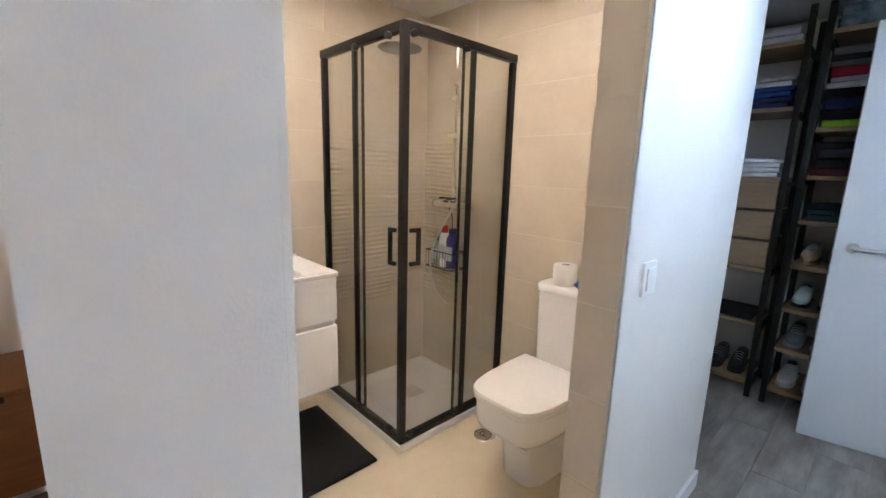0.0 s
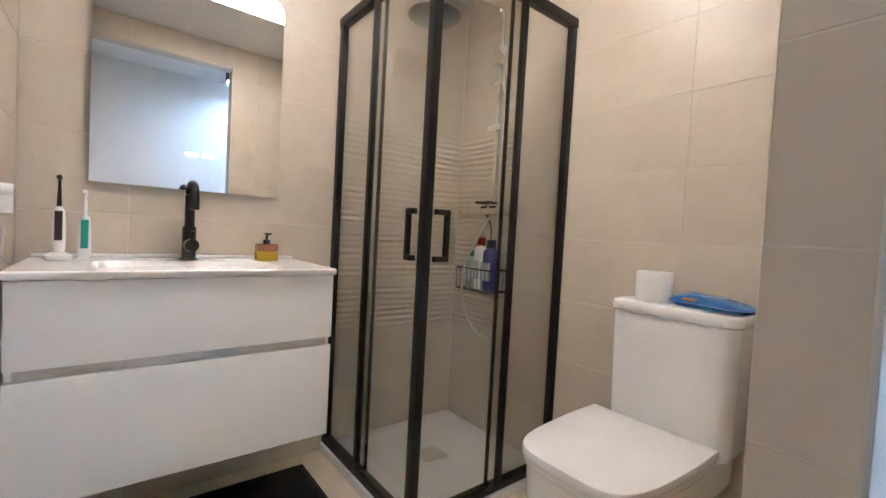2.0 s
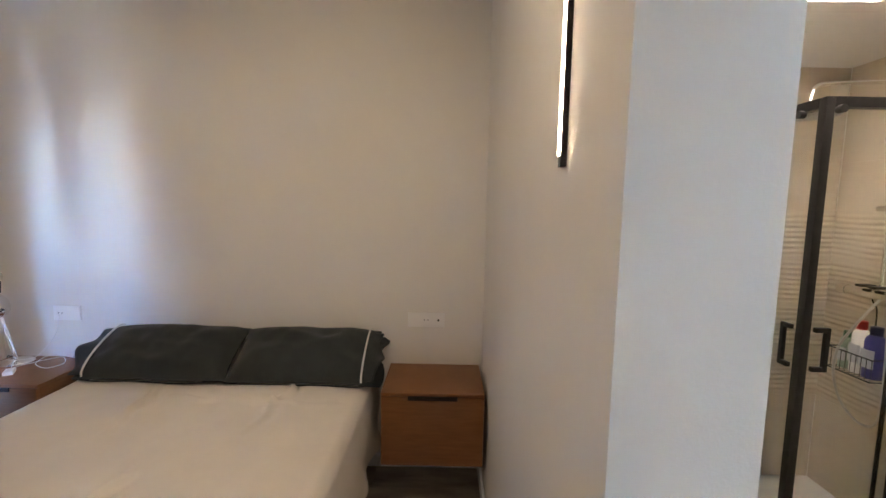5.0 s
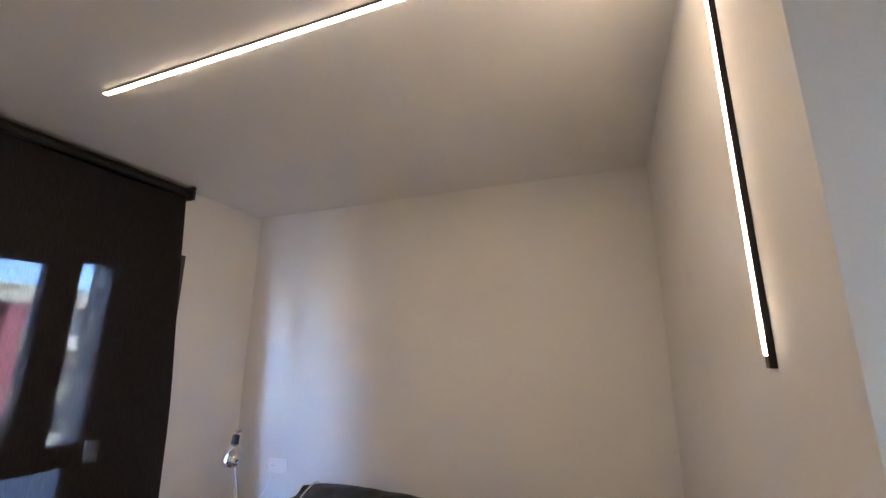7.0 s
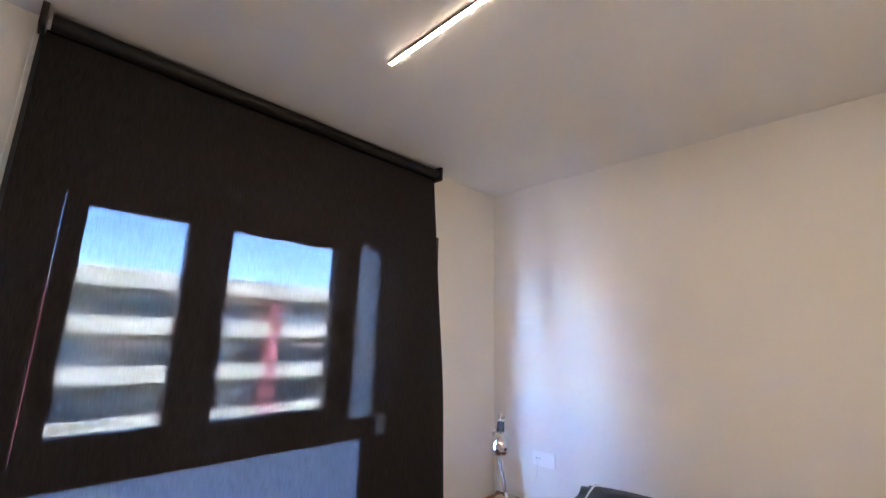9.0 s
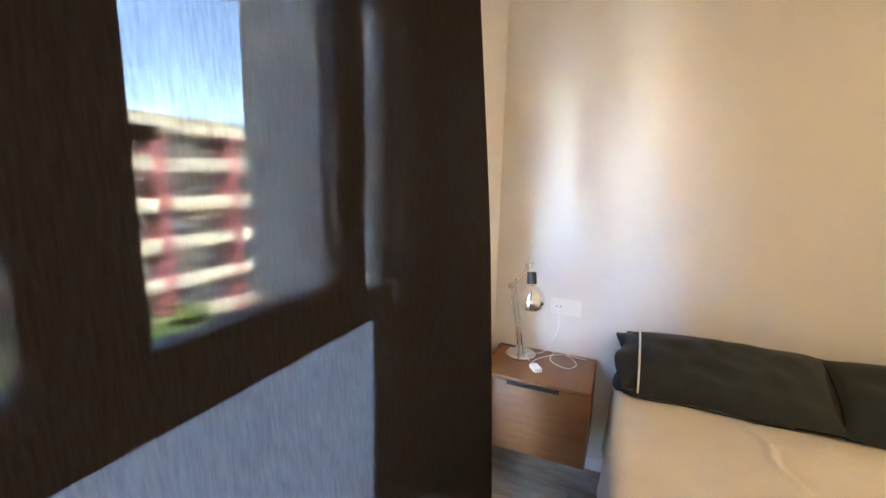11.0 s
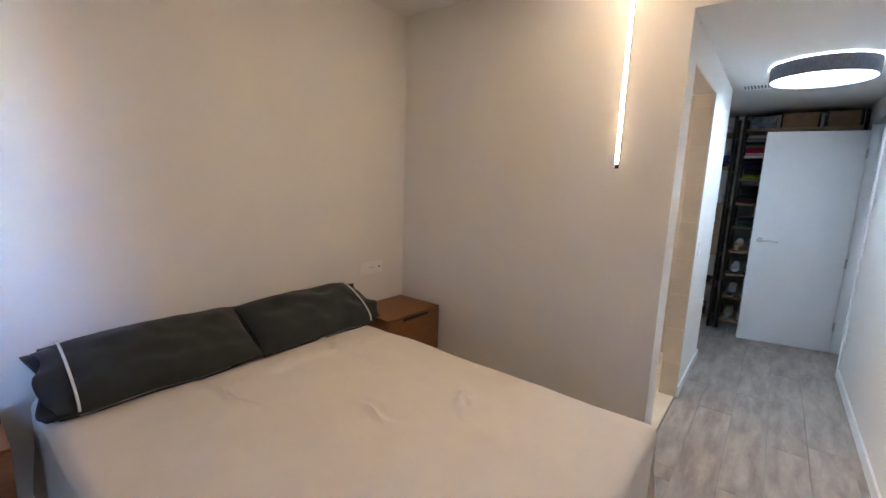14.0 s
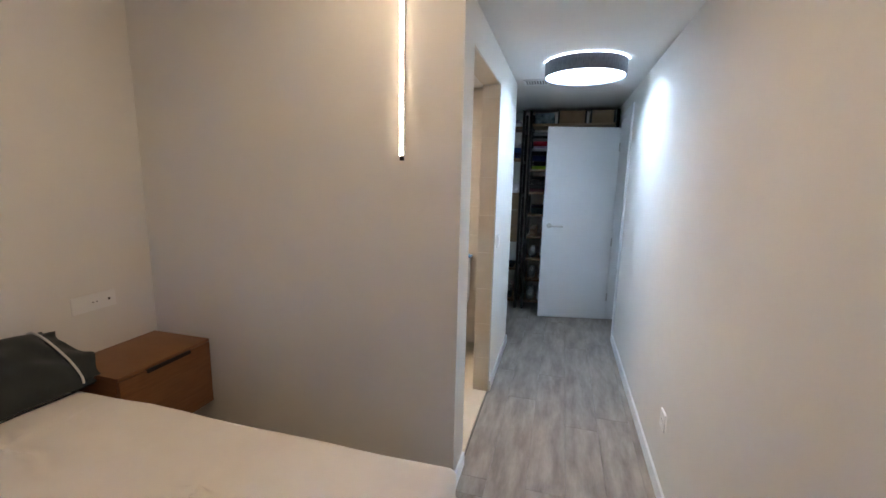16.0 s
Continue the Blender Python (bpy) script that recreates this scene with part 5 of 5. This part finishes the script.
# ---------- bedside lamp and cables ----------
def desk_lamp():
    t = thing("desk_lamp", "chrome jointed desk lamp with a round shade on the nightstand", "lamp", (0.115, -2.54, 0.614))
    bm = bmesh.new()
    add_lathe(bm, (0.115, -2.54, 0.6143), [(0.076, 0.0), (0.077, 0.008), (0.070, 0.016), (0.030, 0.020), (0.012, 0.026), (0.0, 0.026)], 40)
    part("base", bm, CHROME, t)
    p0, el, tp = Vector((0.115, -2.54, 0.645)), Vector((0.145, -2.595, 0.985)), Vector((0.205, -2.505, 1.105))
    for s in (-0.013, 0.013):
        bm = bmesh.new()
        o = Vector((s * 0.5, s, 0))
        add_cyl(bm, p0 + o, el + o, 0.0065, seg=12)
        part("lower_arm", bm, CHROME, t)
    bm = bmesh.new()
    add_cyl(bm, p0 + (el - p0) * 0.1, p0 + (el - p0) * 0.38, 0.008, seg=12)
    part("spring", bm, STEEL, t, "steel tension spring")
    for s in (-0.008, 0.008):
        bm = bmesh.new()
        o = Vector((s * 0.4, s, 0))
        add_cyl(bm, el + o, tp + o, 0.0045, seg=10)
        part("upper_arm", bm, CHROME, t)
    for c in (el, tp):
        bm = bmesh.new()
        add_cyl(bm, c + Vector((-0.014, 0.006, 0)), c + Vector((0.014, -0.006, 0)), 0.016, seg=20)
        part("joint", bm, STEEL, t)
    bm = bmesh.new()
    add_tube(bm, smooth_path([el + Vector((0, 0, 0.012)), el + Vector((-0.012, -0.012, 0.035)), el + Vector((0.015, 0.01, 0.045)), el + Vector((0.02, 0.02, 0.02))], 6), 0.0028, 8)
    part("wire_loop", bm, CHROME, t)
    bm = bmesh.new()
    add_tube(bm, smooth_path([tp, tp + Vector((0.005, 0.005, 0.03)), tp + Vector((0.03, 0.018, 0.022)), tp + Vector((0.035, 0.02, -0.03))], 6), 0.003, 8)
    part("wire_loop", bm, CHROME, t)
    n0, c = Vector((0.240, -2.485, 1.065)), Vector((0.268, -2.468, 0.965))
    bm = bmesh.new()
    add_cyl(bm, n0 + Vector((-0.003, 0, 0.02)), n0 + (c - n0) * 0.35, 0.021, 0.023, 20)
    part("neck", bm, BLACKSATIN, t, "black lamp socket")
    bm = bmesh.new()
    add_lathe(bm, (0, 0, 0), [(0.022, 0.062), (0.030, 0.055), (0.050, 0.032), (0.060, 0.0), (0.058, -0.022), (0.048, -0.042), (0.030, -0.055), (0.0, -0.060)], 40)
    bm.transform(Matrix.Translation(c) @ (n0 - c).to_track_quat("Z", "Y").to_matrix().to_4x4())
    part("shade", bm, CHROME, t, "round mirror-bright chrome shade")


desk_lamp()


def charger():
    t = thing("phone_charger", "white charger with a loose thin cable on the nightstand", "charger", (0.26, -2.44, 0.615))
    bm = bmesh.new()
    add_box(bm, -0.032, 0.032, -0.02, 0.02, 0, 0.020, bevel=0.006, seg=3, flat=False)
    bm.transform(Matrix.Translation((0.255, -2.435, 0.6146)) @ Matrix.Rotation(0.6, 4, "Z"))
    part("adapter", bm, PLASTIC, t)
    bm = bmesh.new()
    add_tube(bm, smooth_path([(0.23, -2.45, 0.632), (0.18, -2.46, 0.626), (0.10, -2.40, 0.630), (0.08, -2.32, 0.640), (0.14, -2.26, 0.630), (0.20, -2.30, 0.626), (0.17, -2.38, 0.640), (0.09, -2.36, 0.66), (0.05, -2.30, 0.63), (0.06, -2.22, 0.628)], 10), 0.0019, 8)
    add_tube(bm, smooth_path([(0.21, -2.47, 0.630), (0.16, -2.50, 0.645), (0.12, -2.42, 0.66), (0.06, -2.37, 0.76), (0.016, -2.381, 0.862)], 10), 0.0019, 8)
    part("cable", bm, PLASTIC, t, "thin white cable")
    bm = bmesh.new()
    add_tube(bm, smooth_path([(0.07, -2.58, 0.63), (0.05, -2.64, 0.628), (0.03, -2.68, 0.60), (0.006, -2.70, 0.4)], 8), 0.003, 8)
    part("lamp_cord", bm, BLACKSATIN, t, "black cord")


charger()

# ---------- closet ----------
SHELFWOOD = varied("pale_oak_board", (0.26, 0.17, 0.095), (0.36, 0.25, 0.15), 0.55, 8, (1, 6, 6), bump=0.1)
BOXWOOD = varied("kraft_drawer_front", (0.27, 0.18, 0.10), (0.33, 0.225, 0.13), 0.6, 8, (1, 4, 4), bump=0.06)


def shelf_unit(x0, x1, zs, top, label, drawers=()):
    y0, y1 = 3.05, 3.45
    t = thing("shelf_unit", label, "shelf", ((x0 + x1) / 2, y0, 0), "closet shelving")
    for x in (x0, x1 - 0.03):
        for y in (y0, y1 - 0.03):
            box_part("upright", (x, x + 0.03, y, y + 0.03, 0, top), BLACK, t, "black metal upright", 0.002)
        for z in [s for s in zs]:
            box_part("side_bar", (x + 0.005, x + 0.025, y0 + 0.0305, y1 - 0.0305, z - 0.05, z - 0.026), BLACK, t, "", 0)
    for z in zs:
        box_part("shelf", (x0 + 0.031, x1 - 0.031, y0 + 0.004, y1 - 0.004, z - 0.024, z), SHELFWOOD, t, "pale wooden shelf board", 0.002)
    for a, b in drawers:
        d = box_part("drawer", (x0 + 0.033, x1 - 0.033, y0 + 0.002, y1 - 0.01, a, b), BOXWOOD, t, "plain brown drawer front", 0.003)
    return t


UA = (0.93, 1.752)
UB = (1.800, 2.715)
shelf_unit(*UA, (0.102, 0.477, 0.810, 1.344, 1.728, 2.072), 2.24, "tall black metal closet rack with wooden shelves and three drawers", ((0.818, 0.968), (0.985, 1.145), (1.162, 1.318)))
shelf_unit(*UB, (0.107, 0.362, 0.605, 0.859, 1.114, 1.359, 1.611, 2.100), 2.24, "tall black metal closet rack with many wooden shelves, half full")


def folded_stack(x0, x1, z, layers, label, depth=0.30):
    """Folded clothes, one layer a piece, each with soft rounded folds."""
    y0 = 3.085
    t = thing("folded_clothes", label, "clothes", ((x0 + x1) / 2, y0 + depth / 2, z), "folded clothes in the closet")
    rnd = random.Random(int(x0 * 1000 + z * 100))
    for col, h in layers:
        bm = bmesh.new()
        dx, dy = rnd.uniform(-0.012, 0.012), rnd.uniform(-0.01, 0.012)
        add_box(bm, x0 + dx, x1 + dx, y0 + dy, y0 + depth, z + 0.0008, z + h - 0.0008, bevel=min(h * 0.42, 0.02), seg=4, flat=False)
        bmesh.ops.subdivide_edges(bm, edges=[e for e in bm.edges if e.calc_length() > 0.12], cuts=4, use_grid_fill=True)
        for v in bm.verts:
            k = noise.noise(Vector((v.co.x * 9, v.co.y * 9, z * 20 + v.co.z * 14)))
            v.co.y += 0.009 * k
            if v.co.z > z + h * 0.6:
                v.co.z -= 0.004 * abs(k)
        part("garment", bm, CLOTHS[col], t)
        z += h


CLOTHS = {k: varied("cloth_" + k, c, [min(1, v * 1.35 + 0.005) for v in c], 0.92, 14, bump=0.5, bump_scale=160) for k, c in
          {"white": (0.62, 0.62, 0.63), "navy": (0.008, 0.014, 0.06), "blue": (0.015, 0.05, 0.20), "red": (0.32, 0.012, 0.03), "lime": (0.22, 0.42, 0.02), "black": (0.008, 0.008, 0.010), "wine": (0.05, 0.008, 0.012), "teal": (0.012, 0.045, 0.045), "grey": (0.16, 0.16, 0.17), "lilac": (0.45, 0.40, 0.48)}.items()}
folded_stack(1.38, 1.70, 1.728, (("navy", 0.035), ("navy", 0.03), ("blue", 0.03), ("blue", 0.025), ("white", 0.03), ("white", 0.025)), "stack of folded navy, blue and white clothes on a shelf")
folded_stack(1.38, 1.71, 1.344, (("white", 0.028), ("white", 0.028), ("white", 0.026), ("white", 0.024)), "stack of folded white towels on the drawers")
folded_stack(1.40, 1.70, 2.072, (("white", 0.04), ("lilac", 0.035)), "folded white linen on the top shelf")
folded_stack(1.845, 2.15, 1.611, (("lime", 0.04), ("black", 0.05), ("navy", 0.06), ("black", 0.05), ("white", 0.03), ("lilac", 0.025), ("red", 0.05), ("grey", 0.03), ("black", 0.03), ("grey", 0.04)), "tall stack of folded lime, dark, white and red clothes")
folded_stack(1.845, 2.15, 1.359, (("wine", 0.04), ("black", 0.05), ("black", 0.05), ("black", 0.04)), "stack of folded black and wine clothes")
folded_stack(1.85, 2.16, 1.114, (("teal", 0.035), ("teal", 0.03), ("black", 0.03)), "folded dark teal clothes on a shelf")
folded_stack(1.42, 1.69, 0.477, (("black", 0.03),), "folded black cloth on a low shelf")


def shoe_pair(x, z, upper, sole, lab, lace=True, yaw=0.0):
    for s in (0, 1):
        t = thing("shoe", lab, "shoe", (x + s * 0.125, 3.2, z), "shoes on the rack")
        m = Matrix.Translation((x + s * 0.125, 3.095, z + 0.0005)) @ Matrix.Rotation(yaw + 0.06 * (s - 0.5), 4, "Z")
        def ring(y, w, h0, h1, n=14):
            out = []
            for k in range(n):
                a = 2 * math.pi * k / n
                c, q = math.cos(a), math.sin(a)
                out.append((w * math.copysign(abs(c) ** 0.7, c), y, (h0 + h1) / 2 + (h1 - h0) / 2 * math.copysign(abs(q) ** 0.7, q)))
            return out
        bm = bmesh.new()
        add_loft(bm, [ring(0.004, 0.018, 0.026, 0.05), ring(0.02, 0.036, 0.024, 0.062), ring(0.07, 0.043, 0.024, 0.068), ring(0.12, 0.041, 0.024, 0.085), ring(0.16, 0.037, 0.024, 0.105), ring(0.21, 0.035, 0.024, 0.100), ring(0.25, 0.034, 0.024, 0.108), ring(0.272, 0.026, 0.026, 0.104)])
        bm.transform(m)
        part("upper", bm, upper, t)
        bm = bmesh.new()
        add_loft(bm, [ring(-0.002, 0.016, 0.006, 0.026, 12), ring(0.02, 0.040, 0.0, 0.026, 12), ring(0.08, 0.047, 0.0, 0.025, 12), ring(0.16, 0.039, 0.0, 0.025, 12), ring(0.25, 0.038, 0.0, 0.028, 12), ring(0.28, 0.026, 0.0, 0.03, 12)])
        bm.transform(m)
        part("sole", bm, sole, t)
        # Flattened black ball imitates the shaded hollow; the upper itself is solid.
        bm = bmesh.new()
        add_ball(bm, (0, 0.205, 0.1), 0.028, 0.9, 1.5, 0.35, 14, 8)
        bm.transform(m)
        part("opening", bm, BLACKSATIN, t, "black lump standing in for the shade inside the shoe")
        if lace:
            for k in range(4):
                bm = bmesh.new()
                y = 0.085 + k * 0.022
                zz = 0.075 + k * 0.010
                add_tube(bm, smooth_path([(-0.024, y, zz - 0.008), (0, y, zz + 0.003), (0.024, y, zz - 0.008)], 4), 0.003, 6)
                bm.transform(m)
                part("lace", bm, PIPING, t)


WHITESHOE = varied("white_leather", (0.62, 0.61, 0.59), (0.70, 0.69, 0.67), 0.5, 20, bump=0.2)
GREYSHOE = varied("grey_knit", (0.22, 0.22, 0.23), (0.34, 0.34, 0.35), 0.8, 90, bump=0.5)
TANSHOE = varied("tan_suede", (0.30, 0.19, 0.11), (0.40, 0.27, 0.17), 0.9, 60, bump=0.4)
DARKSHOE = varied("black_shoe", (0.012, 0.012, 0.015), (0.03, 0.03, 0.035), 0.6, 60, bump=0.3)
RUBBER = varied("white_sole", (0.60, 0.59, 0.56), (0.68, 0.67, 0.64), 0.6, 20)
BROWNSOLE = mat("gum_sole", (0.28, 0.15, 0.07), 0.6)
shoe_pair(1.895, 0.107, WHITESHOE, RUBBER, "white trainer with dark laces on the bottom shelf")
shoe_pair(1.895, 0.362, GREYSHOE, RUBBER, "grey and white trainer on the rack")
shoe_pair(1.895, 0.605, WHITESHOE, DARKSHOE, "white trainer with a dark sole on the rack")
shoe_pair(1.895, 0.859, TANSHOE, BROWNSOLE, "tan suede shoe with a gum sole on the rack")
shoe_pair(1.52, 0.102, DARKSHOE, DARKSHOE, "black shoe on the lowest shelf", True)


def storage_box(x0, x1, label):
    t = thing("storage_box", label, "box", ((x0 + x1) / 2, 3.2, 2.10), "boxes on top of the rack")
    box_part("box", (x0, x1, 3.07, 3.40, 2.1005, 2.235), varied("brown_card", (0.20, 0.13, 0.07), (0.26, 0.175, 0.10), 0.8, 10, bump=0.2), t, "", 0.004)
    box_part("edge_trim", (x0 - 0.006, x0 + 0.012, 3.062, 3.0695, 2.1005, 2.237), BLACK, t, "black corner edge", 0)
    box_part("edge_trim", (x1 - 0.012, x1 + 0.006, 3.062, 3.0695, 2.1005, 2.237), BLACK, t, "black corner edge", 0)


storage_box(2.10, 2.385, "brown cardboard storage box with black edges")
storage_box(2.43, 2.67, "brown cardboard storage box with black edges")
bm = bmesh.new()
add_box(bm, 1.85, 2.06, 3.08, 3.36, 2.1005, 2.215, bevel=0.02, seg=3, flat=False)
for v in bm.verts:
    v.co += Vector((0.01, 0.012, 0.006)) * noise.noise(v.co * 14)
single("plastic_bag", bm, varied("blue_grey_plastic", (0.03, 0.06, 0.08), (0.22, 0.28, 0.31), 0.25, 16, bump=0.8, bump_scale=30), "crumpled blue-grey clear plastic storage bag on the rack", "bag")

# ---------- trees in the street ----------
def tree(x, y, h, r, seed):
    rnd = random.Random(seed)
    t = thing("tree", "leafy green street tree seen from above", "tree", (x, y, -14), "street trees")
    bark = bpy.data.materials.get("bark") or varied("bark", (0.06, 0.045, 0.03), (0.12, 0.09, 0.06), 0.9, 6, bump=0.6, bump_scale=20)
    leafm = bpy.data.materials.get("leaf") or varied("leaf", (0.045, 0.10, 0.02), (0.10, 0.17, 0.035), 0.6, 3)
    bm = bmesh.new()
    top = Vector((x, y, -14 + h * 0.72))
    add_cyl(bm, (x, y, -14), top, 0.24, 0.10, 10)
    ends = []
    for k in range(9):
        a = k * 2.4 + rnd.random()
        b = Vector((x, y, -14 + h * rnd.uniform(0.42, 0.66)))
        e = Vector((x + r * 0.75 * math.cos(a), y + r * 0.75 * math.sin(a), -14 + h * rnd.uniform(0.62, 0.95)))
        add_cyl(bm, b, e, 0.08, 0.025, 7)
        ends.append(e)
    part("trunk", bm, bark, t, "brown trunk and limbs")
    ends.append(Vector((x, y, -14 + h * 0.95)))
    verts, faces = [], []
    for e in ends:
        for k in range(330):
            d = Vector((rnd.gauss(0, 1), rnd.gauss(0, 1), rnd.gauss(0, 0.8))).normalized() * r * 0.45 * rnd.random() ** 0.4
            c = e + d
            q = Euler((rnd.uniform(-1, 1), rnd.uniform(-1, 1), rnd.uniform(0, 6.3))).to_matrix()
            s = rnd.uniform(0.10, 0.22)
            n = len(verts)
            verts += [tuple(c + q @ Vector(p)) for p in ((-s, 0, 0), (0, -s * 0.5, 0.02), (s, 0, 0), (0, s * 0.5, 0.02))]
            faces.append((n, n + 1, n + 2, n + 3))
    me = bpy.data.meshes.new("crown")
    me.from_pydata(verts, [], faces)
    me.materials.append(leafm)
    ob = new("crown", me)
    ob.parent = t
    ob.matrix_parent_inverse = Matrix.Translation((-x, -y, 14))
    tagged(ob, "green leafy crown")


tree(-4.6, -20.5, 8.8, 2.6, 1)
tree(-0.6, -21.5, 8.2, 2.4, 2)
tree(-12.5, -23.0, 8.0, 2.6, 3)
tree(6.0, -22.0, 8.6, 2.6, 5)

# ---------- planks and bricks ----------
def planks():
    w, ln, g = 0.192, 1.285, 0.0006
    rnd = random.Random(7)
    x, c = 0.0, 0
    while x < XR:
        x1 = min(x + w, XR)
        spans = [(x, YW, 3.55)] if x > XL else [(x, YW, YL), (x, 1.95, 3.55)]
        if x < XL < x1:
            spans.append((XL, YL, 1.95))
        for xa, a, b in spans:
            y = a - rnd.uniform(0.1, ln - 0.1)
            while y < b:
                p, q = max(y, a), min(y + ln, b)
                if q - p > 0.03:
                    bm = bmesh.new()
                    xx1 = x1
                    cx, cy = (xa + xx1) / 2, (p + q) / 2
                    hx, hy = (xx1 - xa) / 2 - g, (q - p) / 2 - g
                    add_box(bm, -hx, hx, -hy, hy, -0.0115, 0.0, bevel=0.0008, seg=1)
                    ob = new("plank", mesh_of(bm, "plank", LAMINATE))
                    ob.location = (cx, cy, 0)
                    ob.parent = floor
                y += ln
        x, c = x1, c + 1


planks()


def bricks():
    wing = bpy.data.objects["wing_wall"]
    bw, bh = 0.245, 0.083
    bm = bmesh.new()
    add_box(bm, -0.004, 0.010, -bw / 2 + 0.006, bw / 2 - 0.006, -bh / 2 + 0.006, bh / 2 - 0.006, bevel=0.003, seg=1)
    me = mesh_of(bm, "brick", BRICK)
    n = 0
    for k in range(36):
        z = 0.75 + k * bh
        for j in range(8):
            y = -4.30 + bw / 2 + j * bw + (bw / 2 if k % 2 else 0)
            if y + bw / 2 > YW - 0.31:
                continue
            ob = new("brick", me)
            ob.location = (0.20, y, z)
            ob.parent = wing


bricks()
